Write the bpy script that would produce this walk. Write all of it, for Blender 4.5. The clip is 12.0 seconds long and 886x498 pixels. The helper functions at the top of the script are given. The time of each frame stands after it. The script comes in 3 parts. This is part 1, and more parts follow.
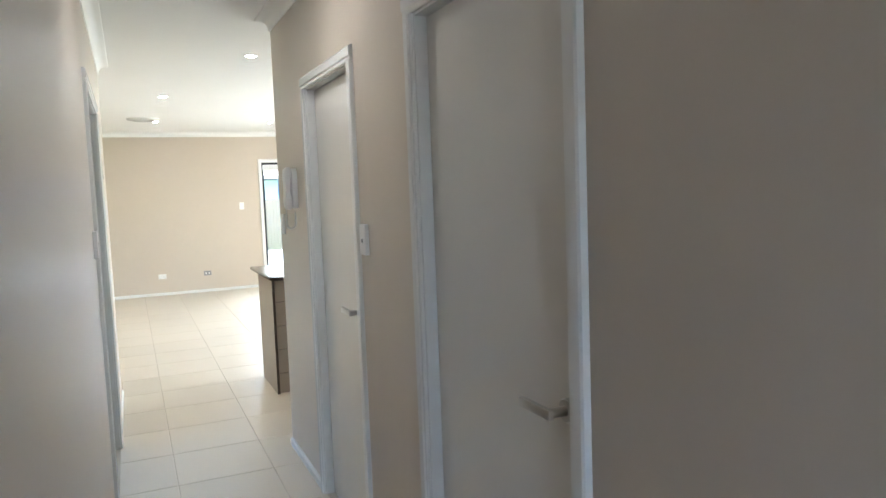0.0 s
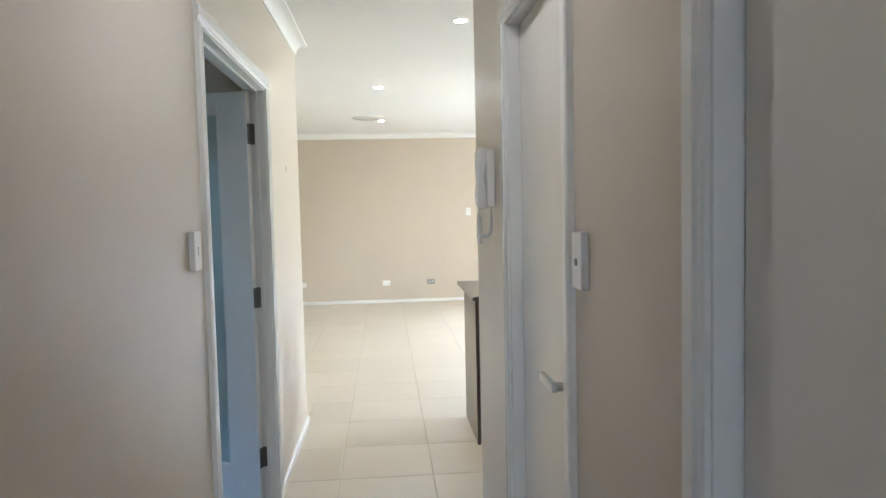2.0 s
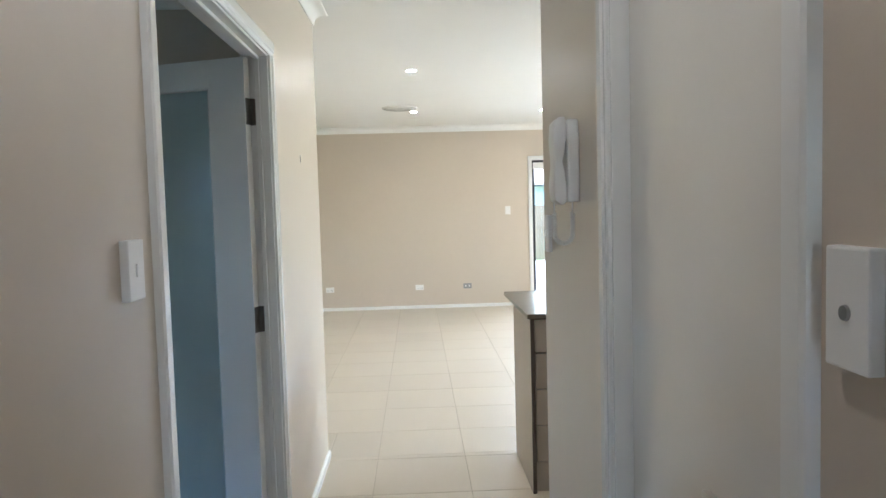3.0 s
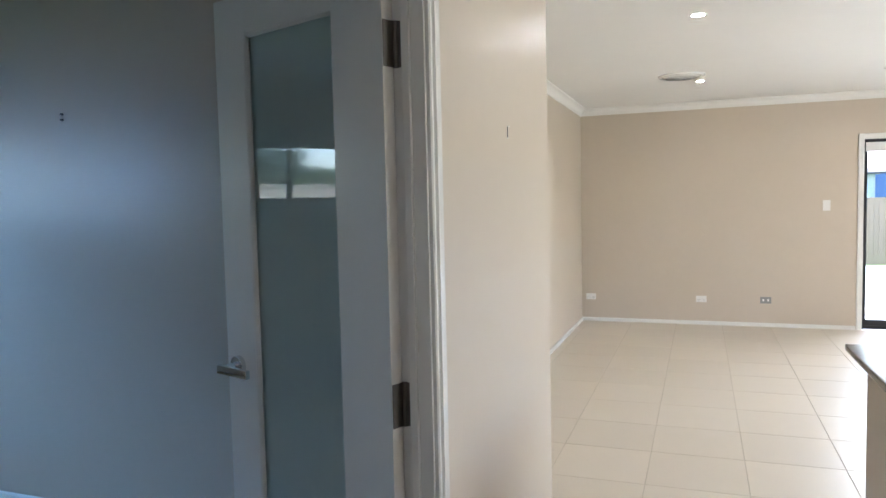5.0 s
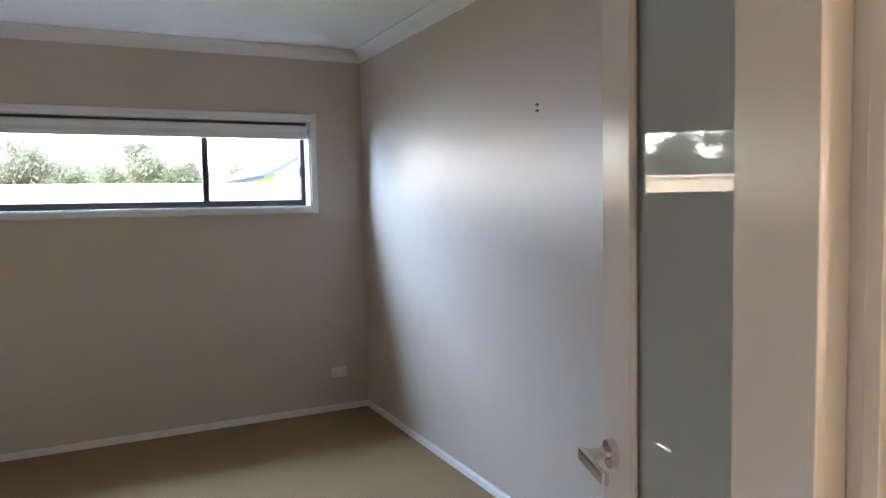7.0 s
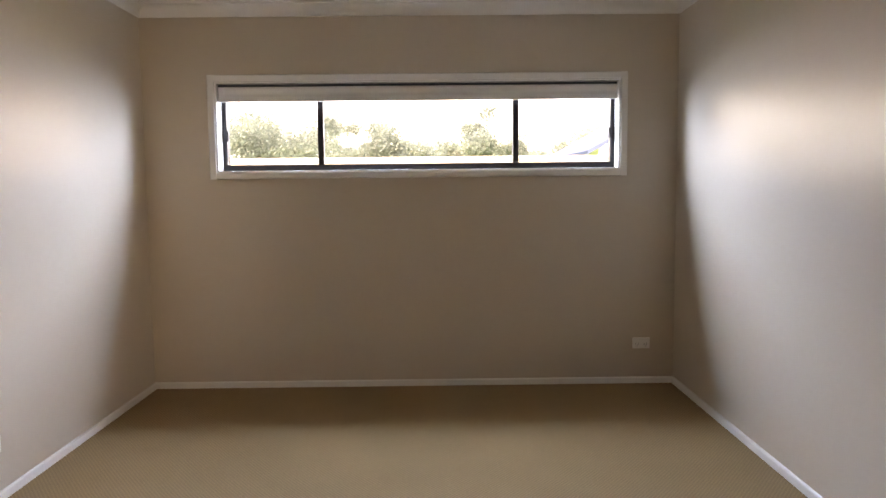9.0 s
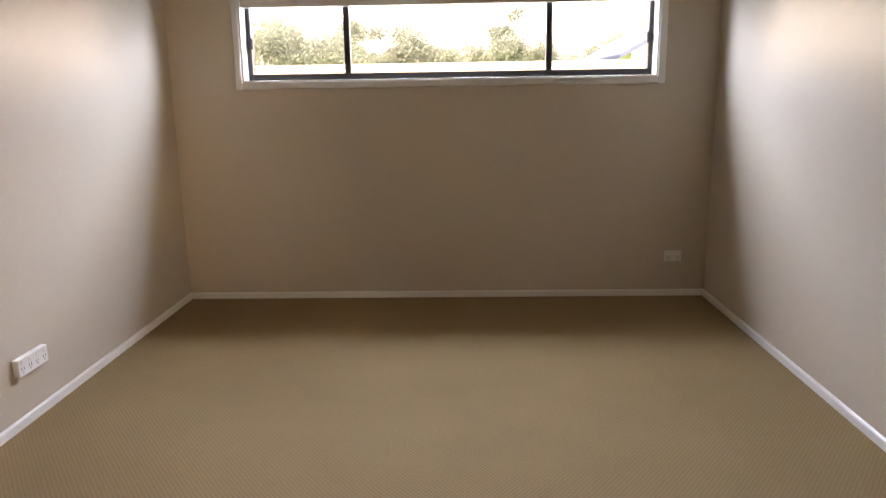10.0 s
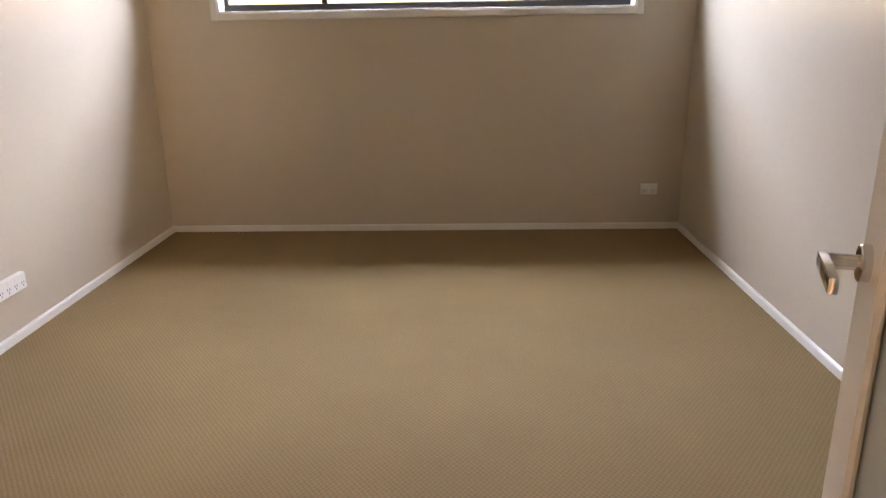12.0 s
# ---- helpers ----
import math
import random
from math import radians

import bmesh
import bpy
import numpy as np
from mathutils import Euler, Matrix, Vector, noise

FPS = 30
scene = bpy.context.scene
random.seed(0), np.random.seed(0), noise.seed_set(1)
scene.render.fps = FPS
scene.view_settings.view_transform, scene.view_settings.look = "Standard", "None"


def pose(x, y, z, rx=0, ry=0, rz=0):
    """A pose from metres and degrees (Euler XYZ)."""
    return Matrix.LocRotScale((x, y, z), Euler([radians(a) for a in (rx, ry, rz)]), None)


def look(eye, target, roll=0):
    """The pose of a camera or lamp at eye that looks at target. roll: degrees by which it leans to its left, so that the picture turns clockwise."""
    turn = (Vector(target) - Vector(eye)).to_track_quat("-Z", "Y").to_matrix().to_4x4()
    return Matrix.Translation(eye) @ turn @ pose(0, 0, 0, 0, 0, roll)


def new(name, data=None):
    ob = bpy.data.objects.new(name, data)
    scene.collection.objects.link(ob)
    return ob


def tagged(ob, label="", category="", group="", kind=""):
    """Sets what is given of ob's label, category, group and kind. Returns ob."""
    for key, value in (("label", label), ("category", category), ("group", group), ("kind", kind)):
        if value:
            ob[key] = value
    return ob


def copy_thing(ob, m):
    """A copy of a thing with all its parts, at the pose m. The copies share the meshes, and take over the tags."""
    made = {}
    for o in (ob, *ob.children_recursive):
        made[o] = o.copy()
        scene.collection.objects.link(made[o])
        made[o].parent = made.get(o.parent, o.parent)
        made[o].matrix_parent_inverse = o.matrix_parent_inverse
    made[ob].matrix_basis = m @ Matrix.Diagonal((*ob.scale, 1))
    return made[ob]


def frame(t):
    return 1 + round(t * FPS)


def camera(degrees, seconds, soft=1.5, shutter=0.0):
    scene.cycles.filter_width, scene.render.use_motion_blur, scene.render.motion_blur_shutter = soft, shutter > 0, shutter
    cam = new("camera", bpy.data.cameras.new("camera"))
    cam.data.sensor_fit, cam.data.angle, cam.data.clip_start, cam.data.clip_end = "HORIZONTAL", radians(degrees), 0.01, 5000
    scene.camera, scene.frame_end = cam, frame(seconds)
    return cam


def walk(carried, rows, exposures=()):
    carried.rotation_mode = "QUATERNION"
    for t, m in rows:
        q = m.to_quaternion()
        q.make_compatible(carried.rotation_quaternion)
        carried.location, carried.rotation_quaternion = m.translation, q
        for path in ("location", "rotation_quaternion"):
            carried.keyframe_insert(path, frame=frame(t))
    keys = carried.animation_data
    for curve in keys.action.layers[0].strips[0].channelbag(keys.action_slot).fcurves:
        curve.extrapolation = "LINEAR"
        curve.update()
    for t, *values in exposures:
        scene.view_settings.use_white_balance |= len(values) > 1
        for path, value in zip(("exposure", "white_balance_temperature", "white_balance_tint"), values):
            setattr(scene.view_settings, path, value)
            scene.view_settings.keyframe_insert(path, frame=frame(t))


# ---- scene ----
cam = camera(64.1, 12.0)
PATH = [
    (0, (0.144, -2.056, 1.537), (0.949, -0.233, 1.365), -2.1),
    (0.5, (0.352, -1.853, 1.527), (0.792, 0.094, 1.397), -1.6),
    (1, (0.495, -1.578, 1.502), (0.716, 0.406, 1.375), -1.3),
    (1.5, (0.534, -1.24, 1.484), (0.71, 0.749, 1.359), -1.2),
    (2, (0.569, -0.868, 1.469), (0.731, 1.122, 1.345), -1.3),
    (2.5, (0.562, -0.48, 1.458), (0.686, 1.512, 1.334), -1.5),
    (4.5, (0.55, 0.935, 1.466), (0.182, 2.897, 1.34), -1.3),
    (5, (0.564, 1.221, 1.487), (-0.121, 3.095, 1.356), -1.3),
    (5.5, (0.53, 1.458, 1.498), (-0.547, 3.137, 1.358), -1.2),
    (6, (0.471, 1.662, 1.527), (-0.946, 3.066, 1.389), -1.3),
    (6.5, (0.426, 1.838, 1.518), (-1.217, 2.97, 1.383), -1.2),
    (7, (0.384, 1.986, 1.523), (-1.405, 2.87, 1.389), -1.1),
    (7.5, (0.368, 2.057, 1.52), (-1.556, 2.585, 1.387), -0.8),
    (9.5, (0.272, 2.143, 1.383), (-1.711, 2.078, 1.135), -0.9),
    (10, (0.256, 2.113, 1.424), (-1.695, 2.053, 0.99), -0.9),
    (10.5, (0.268, 2.076, 1.423), (-1.664, 2.035, 0.907), -0.9),
    (11, (0.268, 2.1, 1.426), (-1.651, 2.057, 0.865), -0.8),
    (11.5, (0.288, 2.141, 1.427), (-1.624, 2.093, 0.842), -0.9),
    (12, (0.33, 2.261, 1.375), (-1.58, 2.202, 0.784), -0.9),
]
EXPOSURES = [(0.0, 3.95, 5500, 10), (2.5, 3.75, 5450, 11), (4.5, 3.2, 5600, 14), (5.5, 3.6, 5900, 19), (6.5, 4.05, 7300, 28), (7.5, 4.4, 8400, 35), (9.5, 4.15, 11000, 42), (12.0, 4.5, 12000, 43)]
walk(cam, [(t, look(eye, target, roll)) for t, eye, target, roll in PATH], EXPOSURES)

# ---- light ----
world = bpy.data.worlds.new("daylight")
scene.world = world
world.use_nodes = True
wn = world.node_tree.nodes
sky = wn.new("ShaderNodeTexSky")
sky.sky_type = "NISHITA"
sky.sun_disc = False
sky.sun_elevation = radians(58)
sky.sun_rotation = radians(105.5)
wn["Background"].inputs["Strength"].default_value = 0.15
world.node_tree.links.new(sky.outputs["Color"], wn["Background"].inputs["Color"])

sun_data = bpy.data.lights.new("sun", "SUN")
sun_data.energy = 2.4
sun_data.angle = radians(0.5)
sun_data.color = (1.0, 0.95, 0.87)
sun = new("sun", sun_data)
sun.matrix_world = look((9, -2.5, 17), (0, 0, 0))


def daylight_fill(name, eye, target, w, h, watts, color):
    """An added area lamp that stands in for daylight through an opening."""
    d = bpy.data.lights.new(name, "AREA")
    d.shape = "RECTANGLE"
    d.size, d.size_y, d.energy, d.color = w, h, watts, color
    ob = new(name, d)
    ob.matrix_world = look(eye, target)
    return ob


daylight_fill("front_sidelight_daylight", (0.22, -3.45, 1.15), (0.49, 0, 1.05), 0.28, 1.9, 0.14, (1.0, 0.95, 0.88))
daylight_fill("kitchen_glazing_daylight", (5.68, 5.8, 1.1), (0, 5.2, 1.0), 3.0, 1.9, 11, (1.0, 0.96, 0.80))
# added lamp, hidden outside above the window head, standing in for sky light
daylight_fill("bedroom_window_fill", (-5.8, 2.02, 3.0), (-3.4, 2.02, 1.30), 4.6, 1.4, 92, (0.32, 0.61, 1.0))
# two added lamps outside, left and right of the view, brighten the side walls
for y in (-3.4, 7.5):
    daylight_fill("bedroom_side_fill", (-7.5, y, 2.4), (-4.6, 2.02, 1.75), 3.4, 2.4, 95, (0.32, 0.61, 1.0))
# added lamp, kept above the sight line through the sliding door, boosts its daylight
daylight_fill("sliding_door_fill", (3.05, 12.2, 2.62), (2.4, 7.0, 1.1), 2.2, 0.95, 28, (1.0, 0.99, 0.88))


# ---- materials ----
def material(name, color, rough=0.5, metal=0.0, spread=0.06, grain=40.0, bump=0.0, bump_scale=300.0,
             stain=0.0, specular=0.5, island=False):
    """A surface with variation at two scales and a fine relief."""
    m = bpy.data.materials.new(name)
    m.use_nodes = True
    nt = m.node_tree
    b = nt.nodes["Principled BSDF"]
    b.inputs["Roughness"].default_value = rough
    b.inputs["Metallic"].default_value = metal
    b.inputs["Specular IOR Level"].default_value = specular
    tc = nt.nodes.new("ShaderNodeTexCoord")
    geo = nt.nodes.new("ShaderNodeNewGeometry")
    fine = nt.nodes.new("ShaderNodeTexNoise")
    fine.inputs["Scale"].default_value = grain
    fine.inputs["Detail"].default_value = 4
    wide = nt.nodes.new("ShaderNodeTexNoise")
    wide.inputs["Scale"].default_value = 1.3
    wide.inputs["Detail"].default_value = 3
    for n in (fine, wide):
        nt.links.new(geo.outputs["Position"], n.inputs["Vector"])
    add = nt.nodes.new("ShaderNodeMath")
    add.operation = "MULTIPLY_ADD"
    nt.links.new(fine.outputs["Fac"], add.inputs[0])
    add.inputs[1].default_value = 0.5
    nt.links.new(wide.outputs["Fac"], add.inputs[2])
    rng = nt.nodes.new("ShaderNodeMapRange")
    rng.inputs["From Min"].default_value = 0.45
    rng.inputs["From Max"].default_value = 1.05
    rng.inputs["To Min"].default_value = 1 - spread
    rng.inputs["To Max"].default_value = 1 + spread
    nt.links.new(add.outputs[0], rng.inputs["Value"])
    last = rng.outputs["Result"]
    if island:
        info = nt.nodes.new("ShaderNodeObjectInfo")
        r2 = nt.nodes.new("ShaderNodeMapRange")
        r2.inputs["To Min"].default_value = 1 - spread * 1.5
        r2.inputs["To Max"].default_value = 1 + spread * 1.5
        nt.links.new(info.outputs["Random"], r2.inputs["Value"])
        mul = nt.nodes.new("ShaderNodeMath")
        mul.operation = "MULTIPLY"
        nt.links.new(last, mul.inputs[0])
        nt.links.new(r2.outputs["Result"], mul.inputs[1])
        last = mul.outputs[0]
    vm = nt.nodes.new("ShaderNodeVectorMath")
    vm.operation = "SCALE"
    vm.inputs[0].default_value = color
    nt.links.new(last, vm.inputs["Scale"])
    nt.links.new(vm.outputs[0], b.inputs["Base Color"])
    if bump:
        bn = nt.nodes.new("ShaderNodeTexNoise")
        bn.inputs["Scale"].default_value = bump_scale
        bn.inputs["Detail"].default_value = 2
        nt.links.new(geo.outputs["Position"], bn.inputs["Vector"])
        bp = nt.nodes.new("ShaderNodeBump")
        bp.inputs["Strength"].default_value = bump
        bp.inputs["Distance"].default_value = 0.002
        nt.links.new(bn.outputs["Fac"], bp.inputs["Height"])
        nt.links.new(bp.outputs["Normal"], b.inputs["Normal"])
    if stain:
        rr = nt.nodes.new("ShaderNodeMapRange")
        rr.inputs["From Min"].default_value = 0.3
        rr.inputs["From Max"].default_value = 0.7
        rr.inputs["To Min"].default_value = rough - stain
        rr.inputs["To Max"].default_value = rough + stain
        nt.links.new(wide.outputs["Fac"], rr.inputs["Value"])
        nt.links.new(rr.outputs["Result"], b.inputs["Roughness"])
    return m


def carpet_material():
    """Ribbed brown loop-pile carpet: rows of small loops."""
    m = material("brown_loop_carpet", (0.31, 0.204, 0.108), 0.95, spread=0.12, grain=90, specular=0.1)
    nt = m.node_tree
    b = nt.nodes["Principled BSDF"]
    geo = nt.nodes.new("ShaderNodeNewGeometry")
    sep = nt.nodes.new("ShaderNodeSeparateXYZ")
    wob = nt.nodes.new("ShaderNodeTexNoise")
    wob.inputs["Scale"].default_value = 55
    nt.links.new(geo.outputs["Position"], wob.inputs["Vector"])
    wsc = nt.nodes.new("ShaderNodeVectorMath")
    wsc.operation = "MULTIPLY_ADD"
    wsc.inputs[1].default_value = (0.007, 0.007, 0.0)
    nt.links.new(wob.outputs["Color"], wsc.inputs[0])
    nt.links.new(geo.outputs["Position"], wsc.inputs[2])
    nt.links.new(wsc.outputs[0], sep.inputs[0])
    waves = []
    for axis, step in (("Y", 0.019), ("X", 0.025)):
        mul = nt.nodes.new("ShaderNodeMath")
        mul.operation = "MULTIPLY"
        mul.inputs[1].default_value = math.pi * 2 / step
        nt.links.new(sep.outputs[axis], mul.inputs[0])
        sn = nt.nodes.new("ShaderNodeMath")
        sn.operation = "SINE"
        nt.links.new(mul.outputs[0], sn.inputs[0])
        waves.append(sn.outputs[0])
    ad = nt.nodes.new("ShaderNodeMath")
    ad.operation = "MULTIPLY"
    nt.links.new(waves[0], ad.inputs[0])
    nt.links.new(waves[1], ad.inputs[1])
    bp = nt.nodes.new("ShaderNodeBump")
    bp.inputs["Strength"].default_value = 0.2
    bp.inputs["Distance"].default_value = 0.003
    nt.links.new(ad.outputs[0], bp.inputs["Height"])
    nt.links.new(bp.outputs["Normal"], b.inputs["Normal"])
    # colour falls to 0.80 at the low points of the loop relief
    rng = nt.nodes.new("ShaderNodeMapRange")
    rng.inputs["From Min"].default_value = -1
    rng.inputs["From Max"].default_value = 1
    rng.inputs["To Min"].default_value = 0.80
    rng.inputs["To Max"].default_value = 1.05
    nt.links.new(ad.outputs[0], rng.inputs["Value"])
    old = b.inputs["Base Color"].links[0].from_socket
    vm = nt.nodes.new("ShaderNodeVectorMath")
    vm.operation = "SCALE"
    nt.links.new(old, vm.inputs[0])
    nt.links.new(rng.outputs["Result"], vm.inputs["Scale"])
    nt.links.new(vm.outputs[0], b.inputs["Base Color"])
    return m


def clear_glass():
    m = bpy.data.materials.new("clear_window_glass")
    m.use_nodes = True
    nt = m.node_tree
    nt.nodes.remove(nt.nodes["Principled BSDF"])
    out = nt.nodes["Material Output"]
    tr = nt.nodes.new("ShaderNodeBsdfTransparent")
    tr.inputs["Color"].default_value = (0.96, 0.98, 0.97, 1)
    gl = nt.nodes.new("ShaderNodeBsdfGlossy")
    gl.inputs["Roughness"].default_value = 0.01
    fr = nt.nodes.new("ShaderNodeFresnel")
    fr.inputs["IOR"].default_value = 1.45
    mx = nt.nodes.new("ShaderNodeMixShader")
    nt.links.new(fr.outputs[0], mx.inputs[0])
    nt.links.new(tr.outputs[0], mx.inputs[1])
    nt.links.new(gl.outputs[0], mx.inputs[2])
    nt.links.new(mx.outputs[0], out.inputs["Surface"])
    return m


def frosted_glass():
    """Green-tinted laminated glass: milky, but with a smooth shiny face."""
    m = bpy.data.materials.new("milky_green_glass")
    m.use_nodes = True
    nt = m.node_tree
    nt.nodes.remove(nt.nodes["Principled BSDF"])
    out = nt.nodes["Material Output"]
    col = (0.64, 0.76, 0.75, 1)
    df = nt.nodes.new("ShaderNodeBsdfDiffuse")
    df.inputs["Color"].default_value = col
    tl = nt.nodes.new("ShaderNodeBsdfTranslucent")
    tl.inputs["Color"].default_value = col
    m1 = nt.nodes.new("ShaderNodeMixShader")
    m1.inputs[0].default_value = 0.45
    nt.links.new(df.outputs[0], m1.inputs[1])
    nt.links.new(tl.outputs[0], m1.inputs[2])
    gl = nt.nodes.new("ShaderNodeBsdfGlossy")
    gl.inputs["Roughness"].default_value = 0.015
    fr = nt.nodes.new("ShaderNodeFresnel")
    fr.inputs["IOR"].default_value = 1.95
    mx = nt.nodes.new("ShaderNodeMixShader")
    nt.links.new(fr.outputs[0], mx.inputs[0])
    nt.links.new(m1.outputs[0], mx.inputs[1])
    nt.links.new(gl.outputs[0], mx.inputs[2])
    nt.links.new(mx.outputs[0], out.inputs["Surface"])
    return m


def glow_material(name, color, strength):
    m = bpy.data.materials.new(name)
    m.use_nodes = True
    b = m.node_tree.nodes["Principled BSDF"]
    b.inputs["Emission Color"].default_value = (*color, 1)
    b.inputs["Emission Strength"].default_value = strength
    return m


PAINT = material("taupe_wall_paint", (0.56, 0.482, 0.392), 0.35, spread=0.025, grain=14, bump=0.10, bump_scale=420, stain=0.02, specular=0.6)
WHITE = material("white_gloss_paint", (0.78, 0.77, 0.74), 0.24, spread=0.02, grain=9, bump=0.05, bump_scale=260)
GLOSS = material("warm_white_door_enamel", (0.74, 0.71, 0.655), 0.17, spread=0.025, grain=5, bump=0.08, bump_scale=35)
CEIL = material("white_ceiling_paint", (0.80, 0.79, 0.76), 0.75, spread=0.015, grain=10, bump=0.05, bump_scale=300)
TILE = material("cream_porcelain_tile", (0.66, 0.59, 0.485), 0.36, spread=0.02, grain=55, bump=0.02, bump_scale=120, island=True)
GROUT = material("grey_beige_grout", (0.54, 0.48, 0.39), 0.9, spread=0.1)
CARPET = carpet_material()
GLASS = clear_glass()
MILKY = frosted_glass()
DARK = material("charcoal_aluminium", (0.012, 0.013, 0.016), 0.4, spread=0.1, bump=0.04)
STEEL = material("satin_steel", (0.55, 0.54, 0.52), 0.28, 1.0, spread=0.05, grain=120)
CHROME = material("polished_chrome", (0.72, 0.73, 0.75), 0.09, 1.0, spread=0.03, grain=80)
HINGE = material("dull_steel_hinge", (0.17, 0.155, 0.14), 0.38, 1.0, spread=0.1, grain=150)
PLASTIC = material("white_plastic", (0.80, 0.79, 0.77), 0.32, spread=0.015, grain=20)
SLOT = material("dark_slot", (0.05, 0.05, 0.05), 0.6)
GREYPLATE = material("grey_metal_plate", (0.28, 0.28, 0.28), 0.35, 0.6, spread=0.05)
STONE = material("dark_speckled_stone", (0.062, 0.053, 0.042), 0.2, spread=0.3, grain=260)
LAMINATE = material("mushroom_laminate", (0.36, 0.315, 0.26), 0.38, spread=0.03, grain=30, bump=0.03)
CARCASS = material("dark_cabinet_edge", (0.06, 0.045, 0.035), 0.5)
BLIND = material("white_blind_fabric", (0.74, 0.73, 0.71), 0.8, spread=0.03, grain=200, bump=0.2, bump_scale=900)
LAMP = glow_material("lit_lamp_lens", (1.0, 0.92, 0.80), 40.0)
LAWN = material("lawn", (0.09, 0.16, 0.035), 0.95, spread=0.3, grain=25, bump=0.6, bump_scale=60)
CONCRETE = material("pale_concrete", (0.42, 0.40, 0.37), 0.85, spread=0.08, grain=18, bump=0.2, bump_scale=90)
PALING = material("weathered_timber_paling", (0.16, 0.125, 0.08), 0.85, spread=0.08, grain=12, bump=0.3, bump_scale=70, island=True)
CREAM = material("cream_metal_fence", (0.40, 0.34, 0.27), 0.5, spread=0.04)
TERRA = material("terracotta_brick", (0.19, 0.075, 0.048), 0.9, spread=0.15, grain=30, bump=0.3, bump_scale=120, island=True)
MORTAR = material("grey_mortar", (0.42, 0.39, 0.35), 0.95, spread=0.1)
RENDER = material("white_render", (0.74, 0.73, 0.70), 0.85, spread=0.04, bump=0.2)
ROOFBLUE = material("blue_grey_roof_sheet", (0.045, 0.065, 0.11), 0.9, spread=0.06, specular=0.05)
BLUEWALL = material("blue_cladding", (0.045, 0.10, 0.26), 0.6, spread=0.06)
BARK = material("grey_gum_bark", (0.22, 0.18, 0.14), 0.95, spread=0.25, grain=10, bump=0.5, bump_scale=40)
def leaf_material(name, color):
    """Thin leaves that let part of the light through."""
    m = material(name, color, 0.9, spread=0.3, grain=3, specular=0.05)
    nt = m.node_tree
    b = nt.nodes["Principled BSDF"]
    tl = nt.nodes.new("ShaderNodeBsdfTranslucent")
    nt.links.new(b.inputs["Base Color"].links[0].from_socket, tl.inputs["Color"])
    mx = nt.nodes.new("ShaderNodeMixShader")
    mx.inputs[0].default_value = 0.42
    nt.links.new(b.outputs[0], mx.inputs[1])
    nt.links.new(tl.outputs[0], mx.inputs[2])
    nt.links.new(mx.outputs[0], nt.nodes["Material Output"].inputs["Surface"])
    return m


LEAF = leaf_material("gum_leaves", (0.15, 0.19, 0.16))
LEAF2 = leaf_material("bright_leaves", (0.17, 0.22, 0.12))


# ---- mesh helpers ----
def box(bm, x0, x1, y0, y1, z0, z1, bevel=0.0):
    vs = [bm.verts.new((x, y, z)) for z in (z0, z1) for y in (y0, y1) for x in (x0, x1)]
    fs = [bm.faces.new([vs[i] for i in q]) for q in
          ((0, 2, 3, 1), (4, 5, 7, 6), (0, 1, 5, 4), (2, 6, 7, 3), (0, 4, 6, 2), (1, 3, 7, 5))]
    if bevel:
        edges = list({e for f in fs for e in f.edges})
        bmesh.ops.bevel(bm, geom=edges, offset=bevel, segments=2, affect="EDGES", profile=0.6)
    return bm


def boxes(*rows, bevel=0.0):
    bm = bmesh.new()
    for r in rows:
        box(bm, *r, bevel=bevel)
    return bm


def rod(bm, a, b, r, r2=None, n=16):
    """A round bar from a to b."""
    a, b = Vector(a), Vector(b)
    m = Matrix.Translation((a + b) / 2) @ (b - a).to_track_quat("Z", "Y").to_matrix().to_4x4()
    bmesh.ops.create_cone(bm, cap_ends=True, segments=n, radius1=r, radius2=r if r2 is None else r2,
                          depth=(b - a).length, matrix=m)
    return bm


def lathe(profile, n=40):
    """A turned shape about z from (radius, z) pairs."""
    bm = bmesh.new()
    rings = [[bm.verts.new((r * math.cos(2 * math.pi * i / n), r * math.sin(2 * math.pi * i / n), z)) for i in range(n)]
             for r, z in profile]
    for p, q in zip(rings, rings[1:]):
        for i in range(n):
            bm.faces.new((p[i], p[(i + 1) % n], q[(i + 1) % n], q[i]))
    if profile[0][0] > 0.0005:
        bm.faces.new(rings[0][::-1])
    if profile[-1][0] > 0.0005:
        bm.faces.new(rings[-1])
    return bm


def extrude_profile(pts, a, b, side, up=(0, 0, 1), cut_a=0.0, cut_b=0.0):
    """A straight moulding: pts are (out, up) pairs, run from a to b, side is the outward direction.
    cut_a and cut_b lengthen the ends by that times the outward distance (mitres)."""
    a, b, side, up = Vector(a), Vector(b), Vector(side), Vector(up)
    run = (b - a).normalized()
    bm = bmesh.new()
    ra = [bm.verts.new(a + side * o + up * h - run * (o * cut_a)) for o, h in pts]
    rb = [bm.verts.new(b + side * o + up * h + run * (o * cut_b)) for o, h in pts]
    n = len(pts)
    for i in range(n):
        bm.faces.new((ra[i], ra[(i + 1) % n], rb[(i + 1) % n], rb[i]))
    bm.faces.new(ra[::-1])
    bm.faces.new(rb)
    return bm


def merge(*bms):
    out = bmesh.new()
    for b in bms:
        me = bpy.data.meshes.new("tmp")
        b.to_mesh(me)
        b.free()
        out.from_mesh(me)
        bpy.data.meshes.remove(me)
    return out


